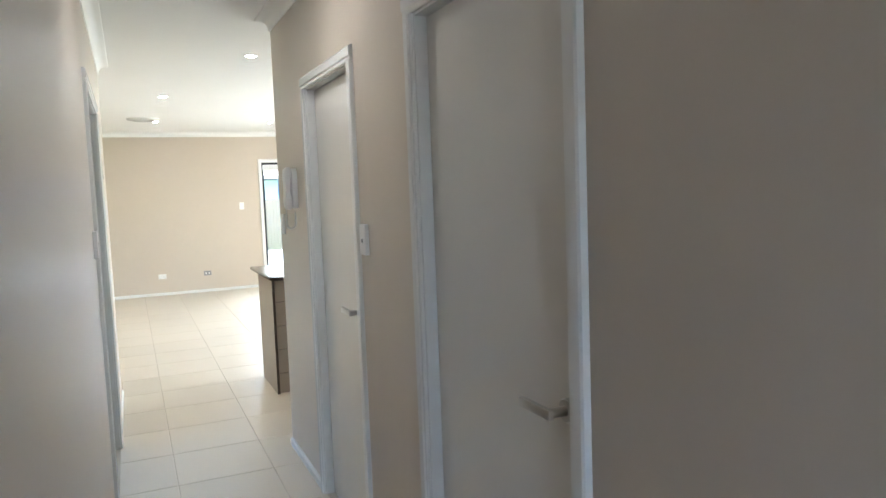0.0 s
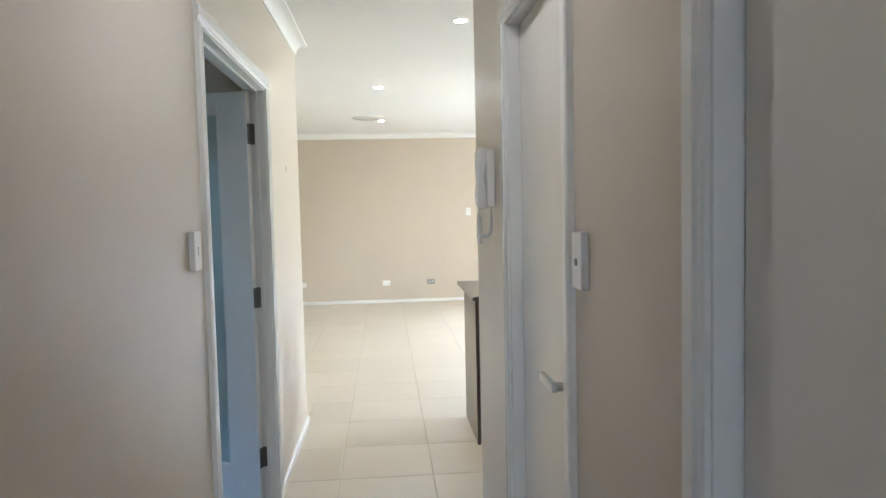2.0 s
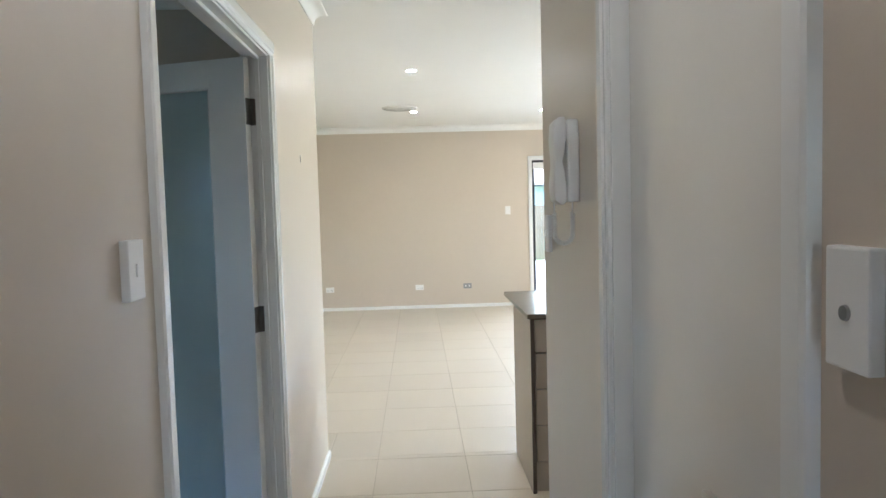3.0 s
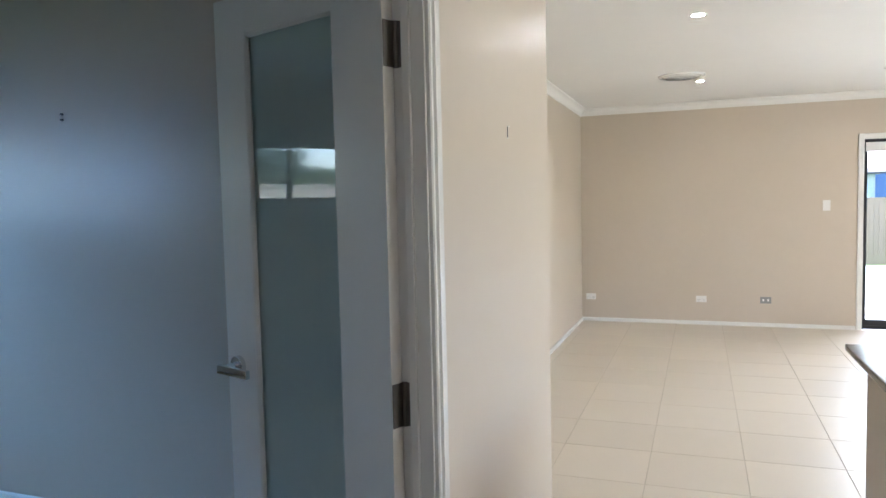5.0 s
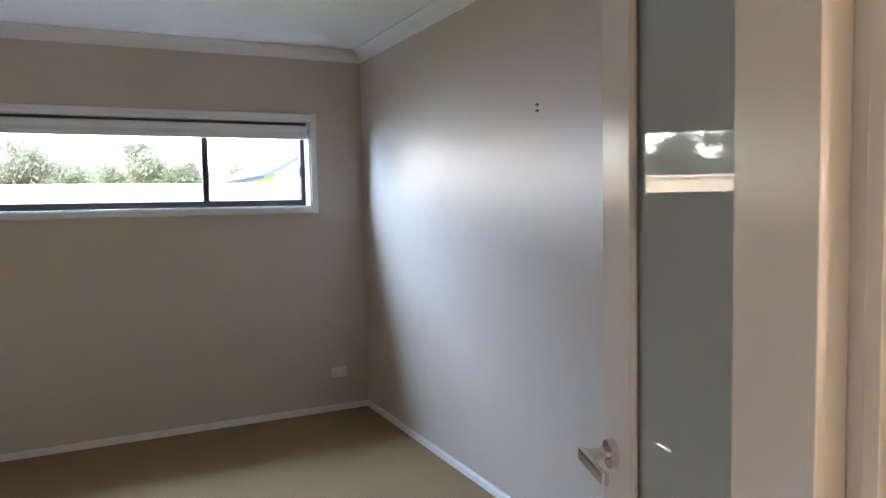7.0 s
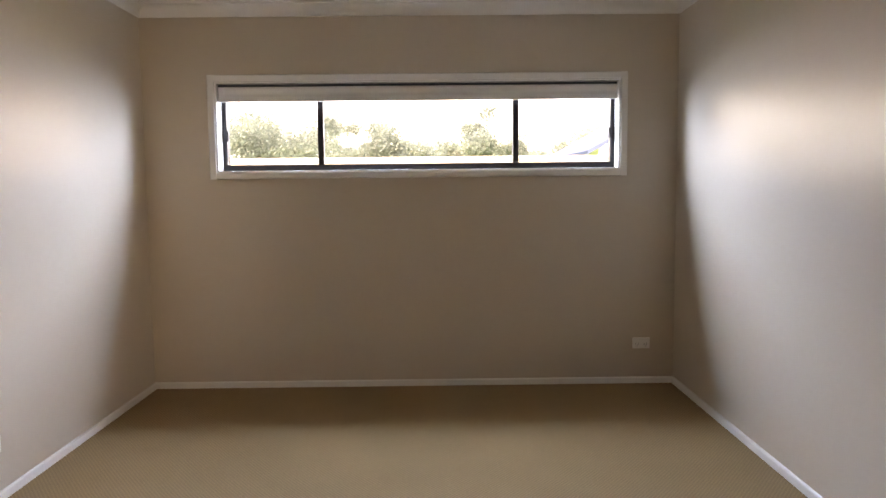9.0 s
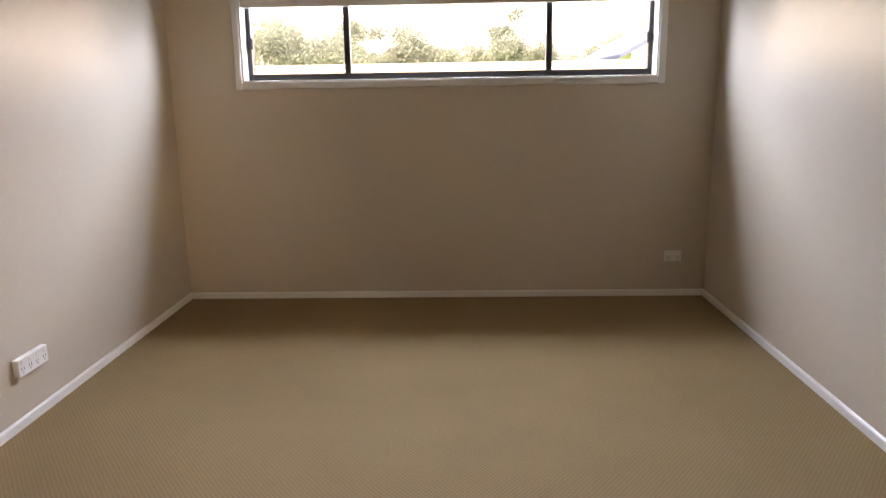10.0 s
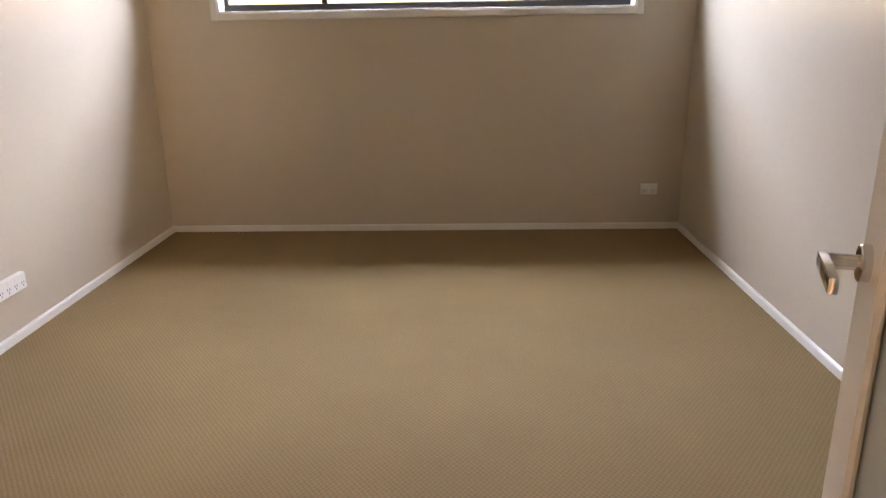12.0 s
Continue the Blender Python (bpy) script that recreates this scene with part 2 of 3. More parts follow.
def part(name, bm, mat, parent=None, label="", smooth=False, m=None):
    """Link a bmesh as one mesh object, under parent if one is given."""
    bmesh.ops.recalc_face_normals(bm, faces=bm.faces)
    me = bpy.data.meshes.new(name)
    bm.to_mesh(me)
    bm.free()
    me.materials.append(mat)
    if smooth:
        for p in me.polygons:
            p.use_smooth = True
        me.set_sharp_from_angle(angle=radians(38))
    ob = new(name, me)
    if parent is not None:
        ob.parent = parent
    if m is not None:
        ob.matrix_local = m
    if label:
        tagged(ob, label)
    return ob


def thing(name, label, category, m=None, group=""):
    """An empty at a thing's base that carries its parts."""
    ob = new(name)
    ob.empty_display_size = 0.1
    if m is not None:
        ob.matrix_basis = m
    return tagged(ob, label, category, group)


def structure(name, bm, mat, label, category="wall", smooth=False):
    return tagged(part(name, bm, mat, smooth=smooth), label, category, kind="structure")


# ---- the plan ----
HALL_R = 0.975           # hall runs along y between x = 0 and this
WT = 0.09                # inner walls
CEILING = 2.565
BED_CEIL = 2.61
BX0, BX1, BY0, BY1 = -4.545, -WT, 0.165, 3.777
LIV_L, LIV_R, LIV_N = -0.81, 5.6, 9.934
HALL_END_L, HALL_END_R, HALL_S = 3.98, 2.22, -3.4
DL0, DL1 = 1.468, 2.668  # double doorway to the bedroom
D1A, D1B = -0.820, -0.025
D2A, D2B = 0.69, 1.40
HEAD, HEAD1, HEAD2 = 2.045, 2.060, 2.035
JAMB = 0.02
TOP = 2.75


def opened_x(x0, x1, ya, yb, z1, holes):
    """Wall along y between two faces, with openings (y0, y1, z0, z1)."""
    rows, y = [], ya
    for h0, h1, b, t in sorted(holes):
        rows.append((x0, x1, y, h0, 0, z1))
        if b > 0:
            rows.append((x0, x1, h0, h1, 0, b))
        rows.append((x0, x1, h0, h1, t, z1))
        y = h1
    rows.append((x0, x1, y, yb, 0, z1))
    return boxes(*rows)


def opened_y(y0, y1, xa, xb, z1, holes):
    rows, x = [], xa
    for h0, h1, b, t in sorted(holes):
        rows.append((x, h0, y0, y1, 0, z1))
        if b > 0:
            rows.append((h0, h1, y0, y1, 0, b))
        rows.append((h0, h1, y0, y1, t, z1))
        x = h1
    rows.append((x, xb, y0, y1, 0, z1))
    return boxes(*rows)


# walls
structure("wall_hall_west", opened_x(-WT, 0, HALL_S, BY1, TOP, [(DL0 - JAMB, DL1 + JAMB, 0, HEAD + JAMB)]),
          PAINT, "taupe painted hall wall with a wide white doorway")
structure("wall_bedroom_north", boxes((BX0 - 0.2, 0, BY1, HALL_END_L, 0, TOP)), PAINT,
          "taupe painted wall between bedroom and living room")
structure("wall_hall_east", opened_x(HALL_R, HALL_R + WT, HALL_S, HALL_END_R, TOP,
          [(D1A - JAMB, D1B + JAMB, 0, HEAD1 + JAMB), (D2A - JAMB, D2B + JAMB, 0, HEAD2 + JAMB)]),
          PAINT, "taupe painted hall wall with two white doors")
structure("wall_kitchen_south", boxes((HALL_R + WT, LIV_R, HALL_END_R - WT, HALL_END_R, 0, TOP)), PAINT,
          "taupe painted kitchen wall")
structure("wall_hall_south", opened_y(HALL_S - WT, HALL_S, -WT, HALL_R + WT, TOP, [(0.07, 0.37, 0, 2.1)]), PAINT, "taupe painted wall closing the hall")
structure("wall_living_west", boxes((LIV_L - 0.2, LIV_L, HALL_END_L, LIV_N, 0, TOP)), PAINT, "taupe painted living room wall")
SX0, SX1, SZ = 2.195, 3.90, 2.075
structure("wall_living_north", opened_y(LIV_N, LIV_N + 0.22, LIV_L - 0.2, LIV_R + 0.22, TOP, [(SX0, SX1, 0, SZ)]), PAINT,
          "taupe painted living room wall with a sliding glass door")
KY0, KY1, KZ0, KZ1 = 4.2, 7.4, 0.0, 2.1
structure("wall_living_east", opened_x(LIV_R, LIV_R + 0.22, HALL_END_R - WT, LIV_N, TOP, [(KY0, KY1, KZ0, KZ1)]), PAINT,
          "taupe painted wall with a wide glazed opening")
WY0, WY1, WZ0, WZ1 = 0.65, 3.388, 1.503, 2.108
structure("wall_bedroom_west", opened_x(BX0 - 0.2, BX0, BY0 - 0.2, BY1, TOP, [(WY0, WY1, WZ0, WZ1)]), PAINT,
          "taupe painted bedroom wall under a long high window")
structure("wall_bedroom_south", boxes((BX0, BX1, BY0 - 0.2, BY0, 0, TOP)), PAINT, "taupe painted bedroom side wall")
# rooms behind the two closed doors
structure("wall_store_back", boxes((HALL_R + 0.75, HALL_R + 0.8, HALL_S, HALL_END_R - WT, 0, TOP)), PAINT, "plain wall behind the closed doors")

# floors and ceilings
structure("ceiling_hall_living", boxes((-WT, LIV_R + 0.2, HALL_S - WT, HALL_END_L, CEILING, TOP + 0.01),
          (LIV_L - 0.2, LIV_R + 0.2, HALL_END_L, LIV_N + 0.2, CEILING, TOP + 0.01)), CEIL, "flat white plaster ceiling", "ceiling")
structure("ceiling_bedroom", boxes((BX0 - 0.2, BX1, BY0 - 0.2, BY1 + 0.1, BED_CEIL, TOP + 0.01)), CEIL, "flat white bedroom ceiling", "ceiling")
structure("roof", boxes((BX0 - 0.6, LIV_R + 0.6, HALL_S - 0.6, LIV_N + 0.55, TOP + 0.012, TOP + 0.2)), ROOFBLUE, "plain flat roof over the house", "roof")
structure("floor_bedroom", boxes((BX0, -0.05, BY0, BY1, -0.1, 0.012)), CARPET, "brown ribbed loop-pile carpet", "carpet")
floor = structure("floor", boxes((-0.05, LIV_R, HALL_S, HALL_END_L, -0.1, -0.003), (LIV_L, LIV_R, HALL_END_L, LIV_N, -0.1, -0.003)),
                  GROUT, "cream porcelain floor tiles with thin joints", "floor")

# skirting boards
SK = [(0, 0), (0.014, 0), (0.014, 0.034), (0.011, 0.040), (0.005, 0.044), (0, 0.044)]


def skirting(a, b, side, z=0.0):
    structure("baseboard", extrude_profile(SK, (*a, z), (*b, z), side), WHITE, "low white skirting board", "skirting")


ARCH = 0.069
skirting((0, HALL_S), (0, DL0 - ARCH), (1, 0, 0))
skirting((0, DL1 + ARCH), (0, HALL_END_L + 0.014), (1, 0, 0))
skirting((LIV_L, HALL_END_L), (0, HALL_END_L), (0, 1, 0))
skirting((LIV_L, HALL_END_L), (LIV_L, LIV_N), (1, 0, 0))
skirting((LIV_L, LIV_N), (SX0 - 0.05, LIV_N), (0, -1, 0))
skirting((SX1 + 0.05, LIV_N), (LIV_R, LIV_N), (0, -1, 0))
skirting((HALL_R, HALL_S), (HALL_R, D1A - ARCH), (-1, 0, 0))
skirting((HALL_R, D1B + ARCH), (HALL_R, D2A - ARCH), (-1, 0, 0))
skirting((HALL_R, D2B + ARCH), (HALL_R, HALL_END_R), (-1, 0, 0))
skirting((BX0, BY0), (BX0, BY1), (1, 0, 0), 0.012)
skirting((BX0, BY1), (BX1, BY1), (0, -1, 0), 0.012)
skirting((BX0, BY0), (BX1, BY0), (0, 1, 0), 0.012)
skirting((BX1, BY0), (BX1, DL0 - ARCH), (-1, 0, 0), 0.012)
skirting((BX1, DL1 + ARCH), (BX1, BY1), (-1, 0, 0), 0.012)

# cornices: a cove between wall and ceiling
COVE = [(0, 0), (0, -0.078), (0.006, -0.078), (0.010, -0.070)] + \
       [(0.010 + 0.058 * (1 - math.cos(radians(a))), -0.068 + 0.058 * math.sin(radians(a))) for a in range(0, 91, 15)] + \
       [(0.076, -0.008), (0.078, -0.003), (0.078, 0)]


def cornice(a, b, side, z, cut_a=0.0, cut_b=0.0):
    structure("trim", extrude_profile(COVE, (*a, z), (*b, z), side, cut_a=cut_a, cut_b=cut_b), CEIL, "white cove cornice", "cornice", smooth=True)


C = CEILING
cornice((0, HALL_S), (0, HALL_END_L), (1, 0, 0), C, -1, 1)
cornice((LIV_L, HALL_END_L), (0, HALL_END_L), (0, 1, 0), C, -1, 1)
cornice((LIV_L, HALL_END_L), (LIV_L, LIV_N), (1, 0, 0), C, -1, -1)
cornice((LIV_L, LIV_N), (LIV_R, LIV_N), (0, -1, 0), C, -1, -1)
cornice((LIV_R, HALL_END_R), (LIV_R, LIV_N), (-1, 0, 0), C, -1, -1)
cornice((HALL_R, HALL_S), (HALL_R, HALL_END_R), (-1, 0, 0), C, -1, 1)
cornice((HALL_R, HALL_END_R), (LIV_R, HALL_END_R), (0, 1, 0), C, 1, -1)
C = BED_CEIL
cornice((BX0, BY0), (BX0, BY1), (1, 0, 0), C, -1, -1)
cornice((BX0, BY1), (BX1, BY1), (0, -1, 0), C, -1, -1)
cornice((BX0, BY0), (BX1, BY0), (0, 1, 0), C, -1, -1)
cornice((BX1, BY0), (BX1, BY1), (-1, 0, 0), C, -1, -1)

# door frames: lining, stop and architraves on both faces
AP = [(0, 0), (0.010, 0), (0.013, 0.004), (0.013, 0.014), (0.018, 0.020), (0.018, 0.050), (0.014, 0.057), (0, 0.062)]


def door_frame(name, xa, xb, y0, y1, head, stop, label):
    """xa < xb are the wall's two faces; stop is the (x0, x1) of the door stop."""
    f = tagged(new(name), label, "door frame", kind="structure")
    part("jamb", boxes((xa - 0.002, xb + 0.002, y0 - JAMB, y0, 0, head), bevel=0.002), WHITE, f)
    part("jamb", boxes((xa - 0.002, xb + 0.002, y1, y1 + JAMB, 0, head), bevel=0.002), WHITE, f)
    part("lintel", boxes((xa - 0.002, xb + 0.002, y0 - JAMB, y1 + JAMB, head, head + JAMB), bevel=0.002), WHITE, f)
    part("stop", boxes((*stop, y0, y0 + 0.012, 0, head - 0.012), bevel=0.002), WHITE, f)
    part("stop", boxes((*stop, y1 - 0.012, y1, 0, head - 0.012), bevel=0.002), WHITE, f)
    part("stop", boxes((*stop, y0, y1, head - 0.012, head), bevel=0.002), WHITE, f)
    for x, s in ((xa, -1), (xb, 1)):
        side = (s, 0, 0)
        part("architrave", extrude_profile(AP, (x, y0 - 0.007, 0), (x, y0 - 0.007, head + 0.007), side, (0, -1, 0)), WHITE, f, smooth=False)
        part("architrave", extrude_profile(AP, (x, y1 + 0.007, 0), (x, y1 + 0.007, head + 0.007), side, (0, 1, 0)), WHITE, f)
        part("architrave", extrude_profile(AP, (x, y0 - 0.069, head + 0.007), (x, y1 + 0.069, head + 0.007), side, (0, 0, 1)), WHITE, f)
    return f


door_frame("door_frame_1", -WT, 0, DL0, DL1, HEAD, (-0.048, -0.030), "white gloss painted double door frame")
door_frame("door_frame_2", HALL_R, HALL_R + WT, D1A, D1B, HEAD1, (HALL_R + 0.075, HALL_R + 0.088), "white gloss painted door frame")
door_frame("door_frame_3", HALL_R, HALL_R + WT, D2A, D2B, HEAD2, (HALL_R + 0.075, HALL_R + 0.088), "white gloss painted door frame")


def lever(parent, place, out, along, mat, length=0.118, flat=False):
    """Lever handle: round rose, neck and bar. out: away from the door; along: where the bar points."""
    p, o, a = Vector(place), Vector(out), Vector(along)
    h = part("door_handle", merge(rod(bmesh.new(), p, p + o * 0.012, 0.027, n=32), rod(bmesh.new(), p + o * 0.012, p + o * 0.014, 0.027, 0.025, n=32)),
             mat, parent, smooth=True)
    part("neck", rod(bmesh.new(), p + o * 0.012, p + o * 0.055, 0.0115), mat, h, smooth=True)
    up = o.cross(a)
    q = p + o * 0.058
    bm = box(bmesh.new(), -0.013, length, -0.0115, 0.0115, -0.0065, 0.0065, bevel=0.0025)
    bm.transform(Matrix.Translation(q) @ Matrix((a, up, o)).transposed().to_4x4())
    part("lever_bar", bm, mat, h, smooth=True)
    return h


# the frosted glass door to the bedroom, standing open into the room
LEAF_W, LEAF_T = 0.634, 0.035
leaf = thing("door_1", "open white door with a tall milky green glass panel", "door", pose(-0.066, 2.664, 0, 0, 0, 180 - 19.7))
# local x runs from the hinge to the lock edge; local +y faces the hall side of the swing
GX0, GX1, GZ0, GZ1 = 0.162, 0.503, 0.19, 1.935
part("stile", boxes((0.003, GX0, 0, LEAF_T, 0.012, 2.038), bevel=0.002), WHITE, leaf)
part("stile", boxes((GX1, LEAF_W, 0, LEAF_T, 0.012, 2.038), bevel=0.002), WHITE, leaf)
part("rail", boxes((GX0, GX1, 0, LEAF_T, GZ1, 2.038)), WHITE, leaf)
part("rail", boxes((GX0, GX1, 0, LEAF_T, 0.012, GZ0)), WHITE, leaf)
BEAD = [(0, 0), (0.010, 0), (0.010, 0.004), (0.004, 0.011), (0, 0.011)]
for yb, s in ((LEAF_T - 0.010, 1), (0.010, -1)):
    for a, b, u in (((GX0, yb, GZ0), (GX0, yb, GZ1), (1, 0, 0)), ((GX1, yb, GZ0), (GX1, yb, GZ1), (-1, 0, 0)),
                    ((GX0, yb, GZ0), (GX1, yb, GZ0), (0, 0, 1)), ((GX0, yb, GZ1), (GX1, yb, GZ1), (0, 0, -1))):
        part("glazing_bead", extrude_profile(BEAD, a, b, (0, s * 0.9, 0), u), WHITE, leaf)
part("glass", boxes((GX0 + 0.001, GX1 - 0.001, 0.0145, 0.0205, GZ0 + 0.001, GZ1 - 0.001)), MILKY, leaf, "milky green glass panel")
lever(leaf, (0.578, LEAF_T, 1.055), (0, 1, 0), (-1, 0, 0), CHROME)
lever(leaf, (0.578, 0, 1.055), (0, -1, 0), (-1, 0, 0), CHROME)
part("latch_plate", boxes((LEAF_W - 0.0005, LEAF_W + 0.001, 0.007, 0.028, 1.01, 1.11)), STEEL, leaf)


def hinge(parent, z):
    """Butt hinge: one leaf on the door's edge, one on the jamb, and the knuckle."""
    h = part("hinge", boxes((0.0005, 0.0028, 0.002, 0.0335, z - 0.05, z + 0.05), bevel=0.0009), HINGE, parent, "dull steel butt hinge")
    part("knuckle", rod(bmesh.new(), (0.0, -0.004, z - 0.051), (0.0, -0.004, z + 0.051), 0.0065), HINGE, h, smooth=True)
    part("hinge_leaf", boxes((-0.066, -0.034, DL1 - 0.0028, DL1 - 0.0004, z - 0.05, z + 0.05), bevel=0.0009), HINGE, h, m=parent.matrix_basis.inverted())
    return h


for hz in (0.234, 1.035, 1.834):
    hinge(leaf, hz)


def flush_door(name, y0, y1, head, hy, way, label):
    d = thing(name, label, "door", pose(HALL_R + 0.036, y0 + 0.005, 0))
    w = y1 - y0 - 0.010
    part("door_leaf", boxes((0, 0.036, 0, w, 0.01, head - 0.004), bevel=0.0015), GLOSS, d)
    lever(d, (0, hy - y0, 1.035), (-1, 0, 0), (0, way, 0), STEEL)
    return d


flush_door("door_2", D1A, D1B, HEAD1, D1A + 0.055, 1, "closed white flush door with a steel lever")
flush_door("door_3", D2A, D2B, HEAD2, D2A + 0.055, 1, "closed white flush door with a short steel lever")


# ---- bedroom window ----
win = tagged(new("window_1"), "long high window in a dark aluminium frame, three panes", "window", kind="structure")
xo = BX0 - 0.135
FP = [(0, 0), (0.016, 0), (0.018, 0.004), (0.018, 0.040), (0.012, 0.046), (0, 0.046)]
for a, b, u in (((BX0, WY0, WZ0 - 0.046), (BX0, WY0, WZ1 + 0.046), (0, -1, 0)), ((BX0, WY1, WZ0 - 0.046), (BX0, WY1, WZ1 + 0.046), (0, 1, 0)),
                ((BX0, WY0, WZ1), (BX0, WY1, WZ1), (0, 0, 1)), ((BX0, WY0, WZ0), (BX0, WY1, WZ0), (0, 0, -1))):
    part("architrave", extrude_profile(FP, a, b, (1, 0, 0), u), WHITE, win)
part("reveal", boxes((xo, BX0 + 0.004, WY0 - 0.002, WY0 + 0.012, WZ0, WZ1)), WHITE, win)
part("reveal", boxes((xo, BX0 + 0.004, WY1 - 0.012, WY1 + 0.002, WZ0, WZ1)), WHITE, win)
part("reveal", boxes((xo, BX0 + 0.004, WY0 + 0.012, WY1 - 0.012, WZ1 - 0.012, WZ1 + 0.002)), WHITE, win)
part("window_sill", boxes((xo, BX0 + 0.006, WY0 + 0.012, WY1 - 0.012, WZ0 - 0.002, WZ0 + 0.010), bevel=0.002), WHITE, win)
y0, y1, z0, z1 = WY0 + 0.012, WY1 - 0.012, WZ0 + 0.010, WZ1 - 0.012
xs0, xs1 = xo - 0.045, xo + 0.02
part("window_frame", boxes((xs0, xs1, y0, y1, z0, z0 + 0.044), (xs0, xs1, y0, y1, z1 - 0.03, z1),
     (xs0, xs1, y0, y0 + 0.028, z0 + 0.044, z1 - 0.03), (xs0, xs1, y1 - 0.028, y1, z0 + 0.044, z1 - 0.03)), DARK, win)
for ym in (1.337, 2.692):
    part("mullion", boxes((xs0 + 0.005, xs1 - 0.006, ym - 0.02, ym + 0.02, z0 + 0.044, z1 - 0.03), bevel=0.003), DARK, win)
for a, b in ((y0 + 0.028, 1.317), (1.357, 2.672), (2.712, y1 - 0.028)):
    pane = part("pane", boxes((xs0 + 0.02, xs0 + 0.026, a, b, z0 + 0.044, z1 - 0.03)), GLASS, win)
    pane.visible_shadow = False
for yk in (y0 + 0.034, y1 - 0.034):
    part("sash_catch", boxes((xs1 - 0.004, xs1 + 0.016, yk - 0.009, yk + 0.009, 1.72, 1.79), (xs1 + 0.01, xs1 + 0.024, yk - 0.006, yk + 0.006, 1.735, 1.765), bevel=0.003), DARK, win)

blind = thing("roller_blind", "white folded fabric blind drawn up at the window head", "blind", pose(BX0 - 0.055, 0, 0))
# the headrail's dark colour stands in for the shaded gap above the fabric
part("headrail", boxes((-0.02, 0.03, y0 + 0.006, y1 - 0.006, 2.078, 2.092), bevel=0.003), SLOT, blind)
prof = [(0.028 + 0.004 * math.sin(i * 1.1), 2.076 - i * 0.0105) for i in range(9)] + [(-0.014, 1.992), (-0.014, 2.076)]
part("fabric", extrude_profile(prof, (0, y0 + 0.008, 0), (0, y1 - 0.008, 0), (1, 0, 0)), BLIND, blind, smooth=True)
part("bottom_rail", boxes((-0.012, 0.030, y0 + 0.004, y1 - 0.004, 1.980, 1.994), bevel=0.004), BLIND, blind)


# ---- sliding glass door ----
sl = tagged(new("window_2"), "sliding glass door in a dark aluminium frame", "sliding door", kind="structure")
yo = LIV_N + 0.06
for a, b, u in (((SX0, LIV_N, 0), (SX0, LIV_N, SZ + 0.046), (-1, 0, 0)), ((SX1, LIV_N, 0), (SX1, LIV_N, SZ + 0.046), (1, 0, 0)),
                ((SX0, LIV_N, SZ), (SX1, LIV_N, SZ), (0, 0, 1))):
    part("architrave", extrude_profile(FP, a, b, (0, -1, 0), u), WHITE, sl)
part("reveal", boxes((SX0 - 0.002, SX0 + 0.012, LIV_N - 0.004, yo + 0.02, 0, SZ)), WHITE, sl)
part("reveal", boxes((SX1 - 0.012, SX1 + 0.002, LIV_N - 0.004, yo + 0.02, 0, SZ)), WHITE, sl)
part("reveal", boxes((SX0 + 0.012, SX1 - 0.012, LIV_N - 0.004, yo + 0.02, SZ - 0.012, SZ + 0.002)), WHITE, sl)
part("window_frame", boxes((SX0, SX1, yo + 0.02, yo + 0.11, SZ - 0.05, SZ), (SX0, SX1, yo + 0.02, yo + 0.11, 0, 0.035),
     (SX0, SX0 + 0.035, yo + 0.02, yo + 0.11, 0.035, SZ - 0.05), (SX1 - 0.035, SX1, yo + 0.02, yo + 0.11, 0.035, SZ - 0.05)), DARK, sl)
SM = 3.03
for a, b, yy in ((SX0 + 0.03, SM + 0.025, yo + 0.03), (SM - 0.025, SX1 - 0.03, yo + 0.07)):
    sash = part("sash", boxes((a, b, yy, yy + 0.03, 0.03, 0.10), (a, b, yy, yy + 0.03, SZ - 0.09, SZ - 0.045),
                (a, a + 0.03, yy, yy + 0.03, 0.10, SZ - 0.09), (b - 0.045, b, yy, yy + 0.03, 0.10, SZ - 0.09)), DARK, sl)
    pane = part("pane", boxes((a + 0.03, b - 0.045, yy + 0.012, yy + 0.018, 0.10, SZ - 0.09)), GLASS, sash)
    pane.visible_shadow = False
part("door_pull", boxes((SM - 0.012, SM + 0.012, yo + 0.005, yo + 0.03, 0.95, 1.15), bevel=0.005), DARK, sl)
sb = thing("roller_blind", "white roller blind rolled up above the sliding door", "blind", pose(0, LIV_N + 0.03, 0))
part("fabric", boxes((SX0 + 0.03, SM - 0.01, -0.012, -0.008, SZ - 0.13, SZ - 0.048)), BLIND, sb)
part("fabric", boxes((SM + 0.01, SX1 - 0.03, -0.012, -0.008, SZ - 0.13, SZ - 0.048)), BLIND, sb)
part("bottom_rail", boxes((SX0 + 0.03, SM - 0.01, -0.016, -0.004, SZ - 0.145, SZ - 0.13), bevel=0.003), WHITE, sb)
part("bottom_rail", boxes((SM + 0.01, SX1 - 0.03, -0.016, -0.004, SZ - 0.145, SZ - 0.13), bevel=0.003), WHITE, sb)

# glazed opening in the far kitchen wall
kw = tagged(new("window_3"), "wide glazed opening in a dark aluminium frame", "window", kind="structure")
xk = LIV_R + 0.1
part("window_frame", boxes((xk, xk + 0.06, KY0, KY1, KZ0, KZ0 + 0.05), (xk, xk + 0.06, KY0, KY1, KZ1 - 0.05, KZ1),
     (xk, xk + 0.06, KY0, KY0 + 0.05, KZ0 + 0.05, KZ1 - 0.05), (xk, xk + 0.06, KY1 - 0.05, KY1, KZ0 + 0.05, KZ1 - 0.05),
     (xk, xk + 0.06, 5.77, 5.83, KZ0 + 0.05, KZ1 - 0.05)), DARK, kw)
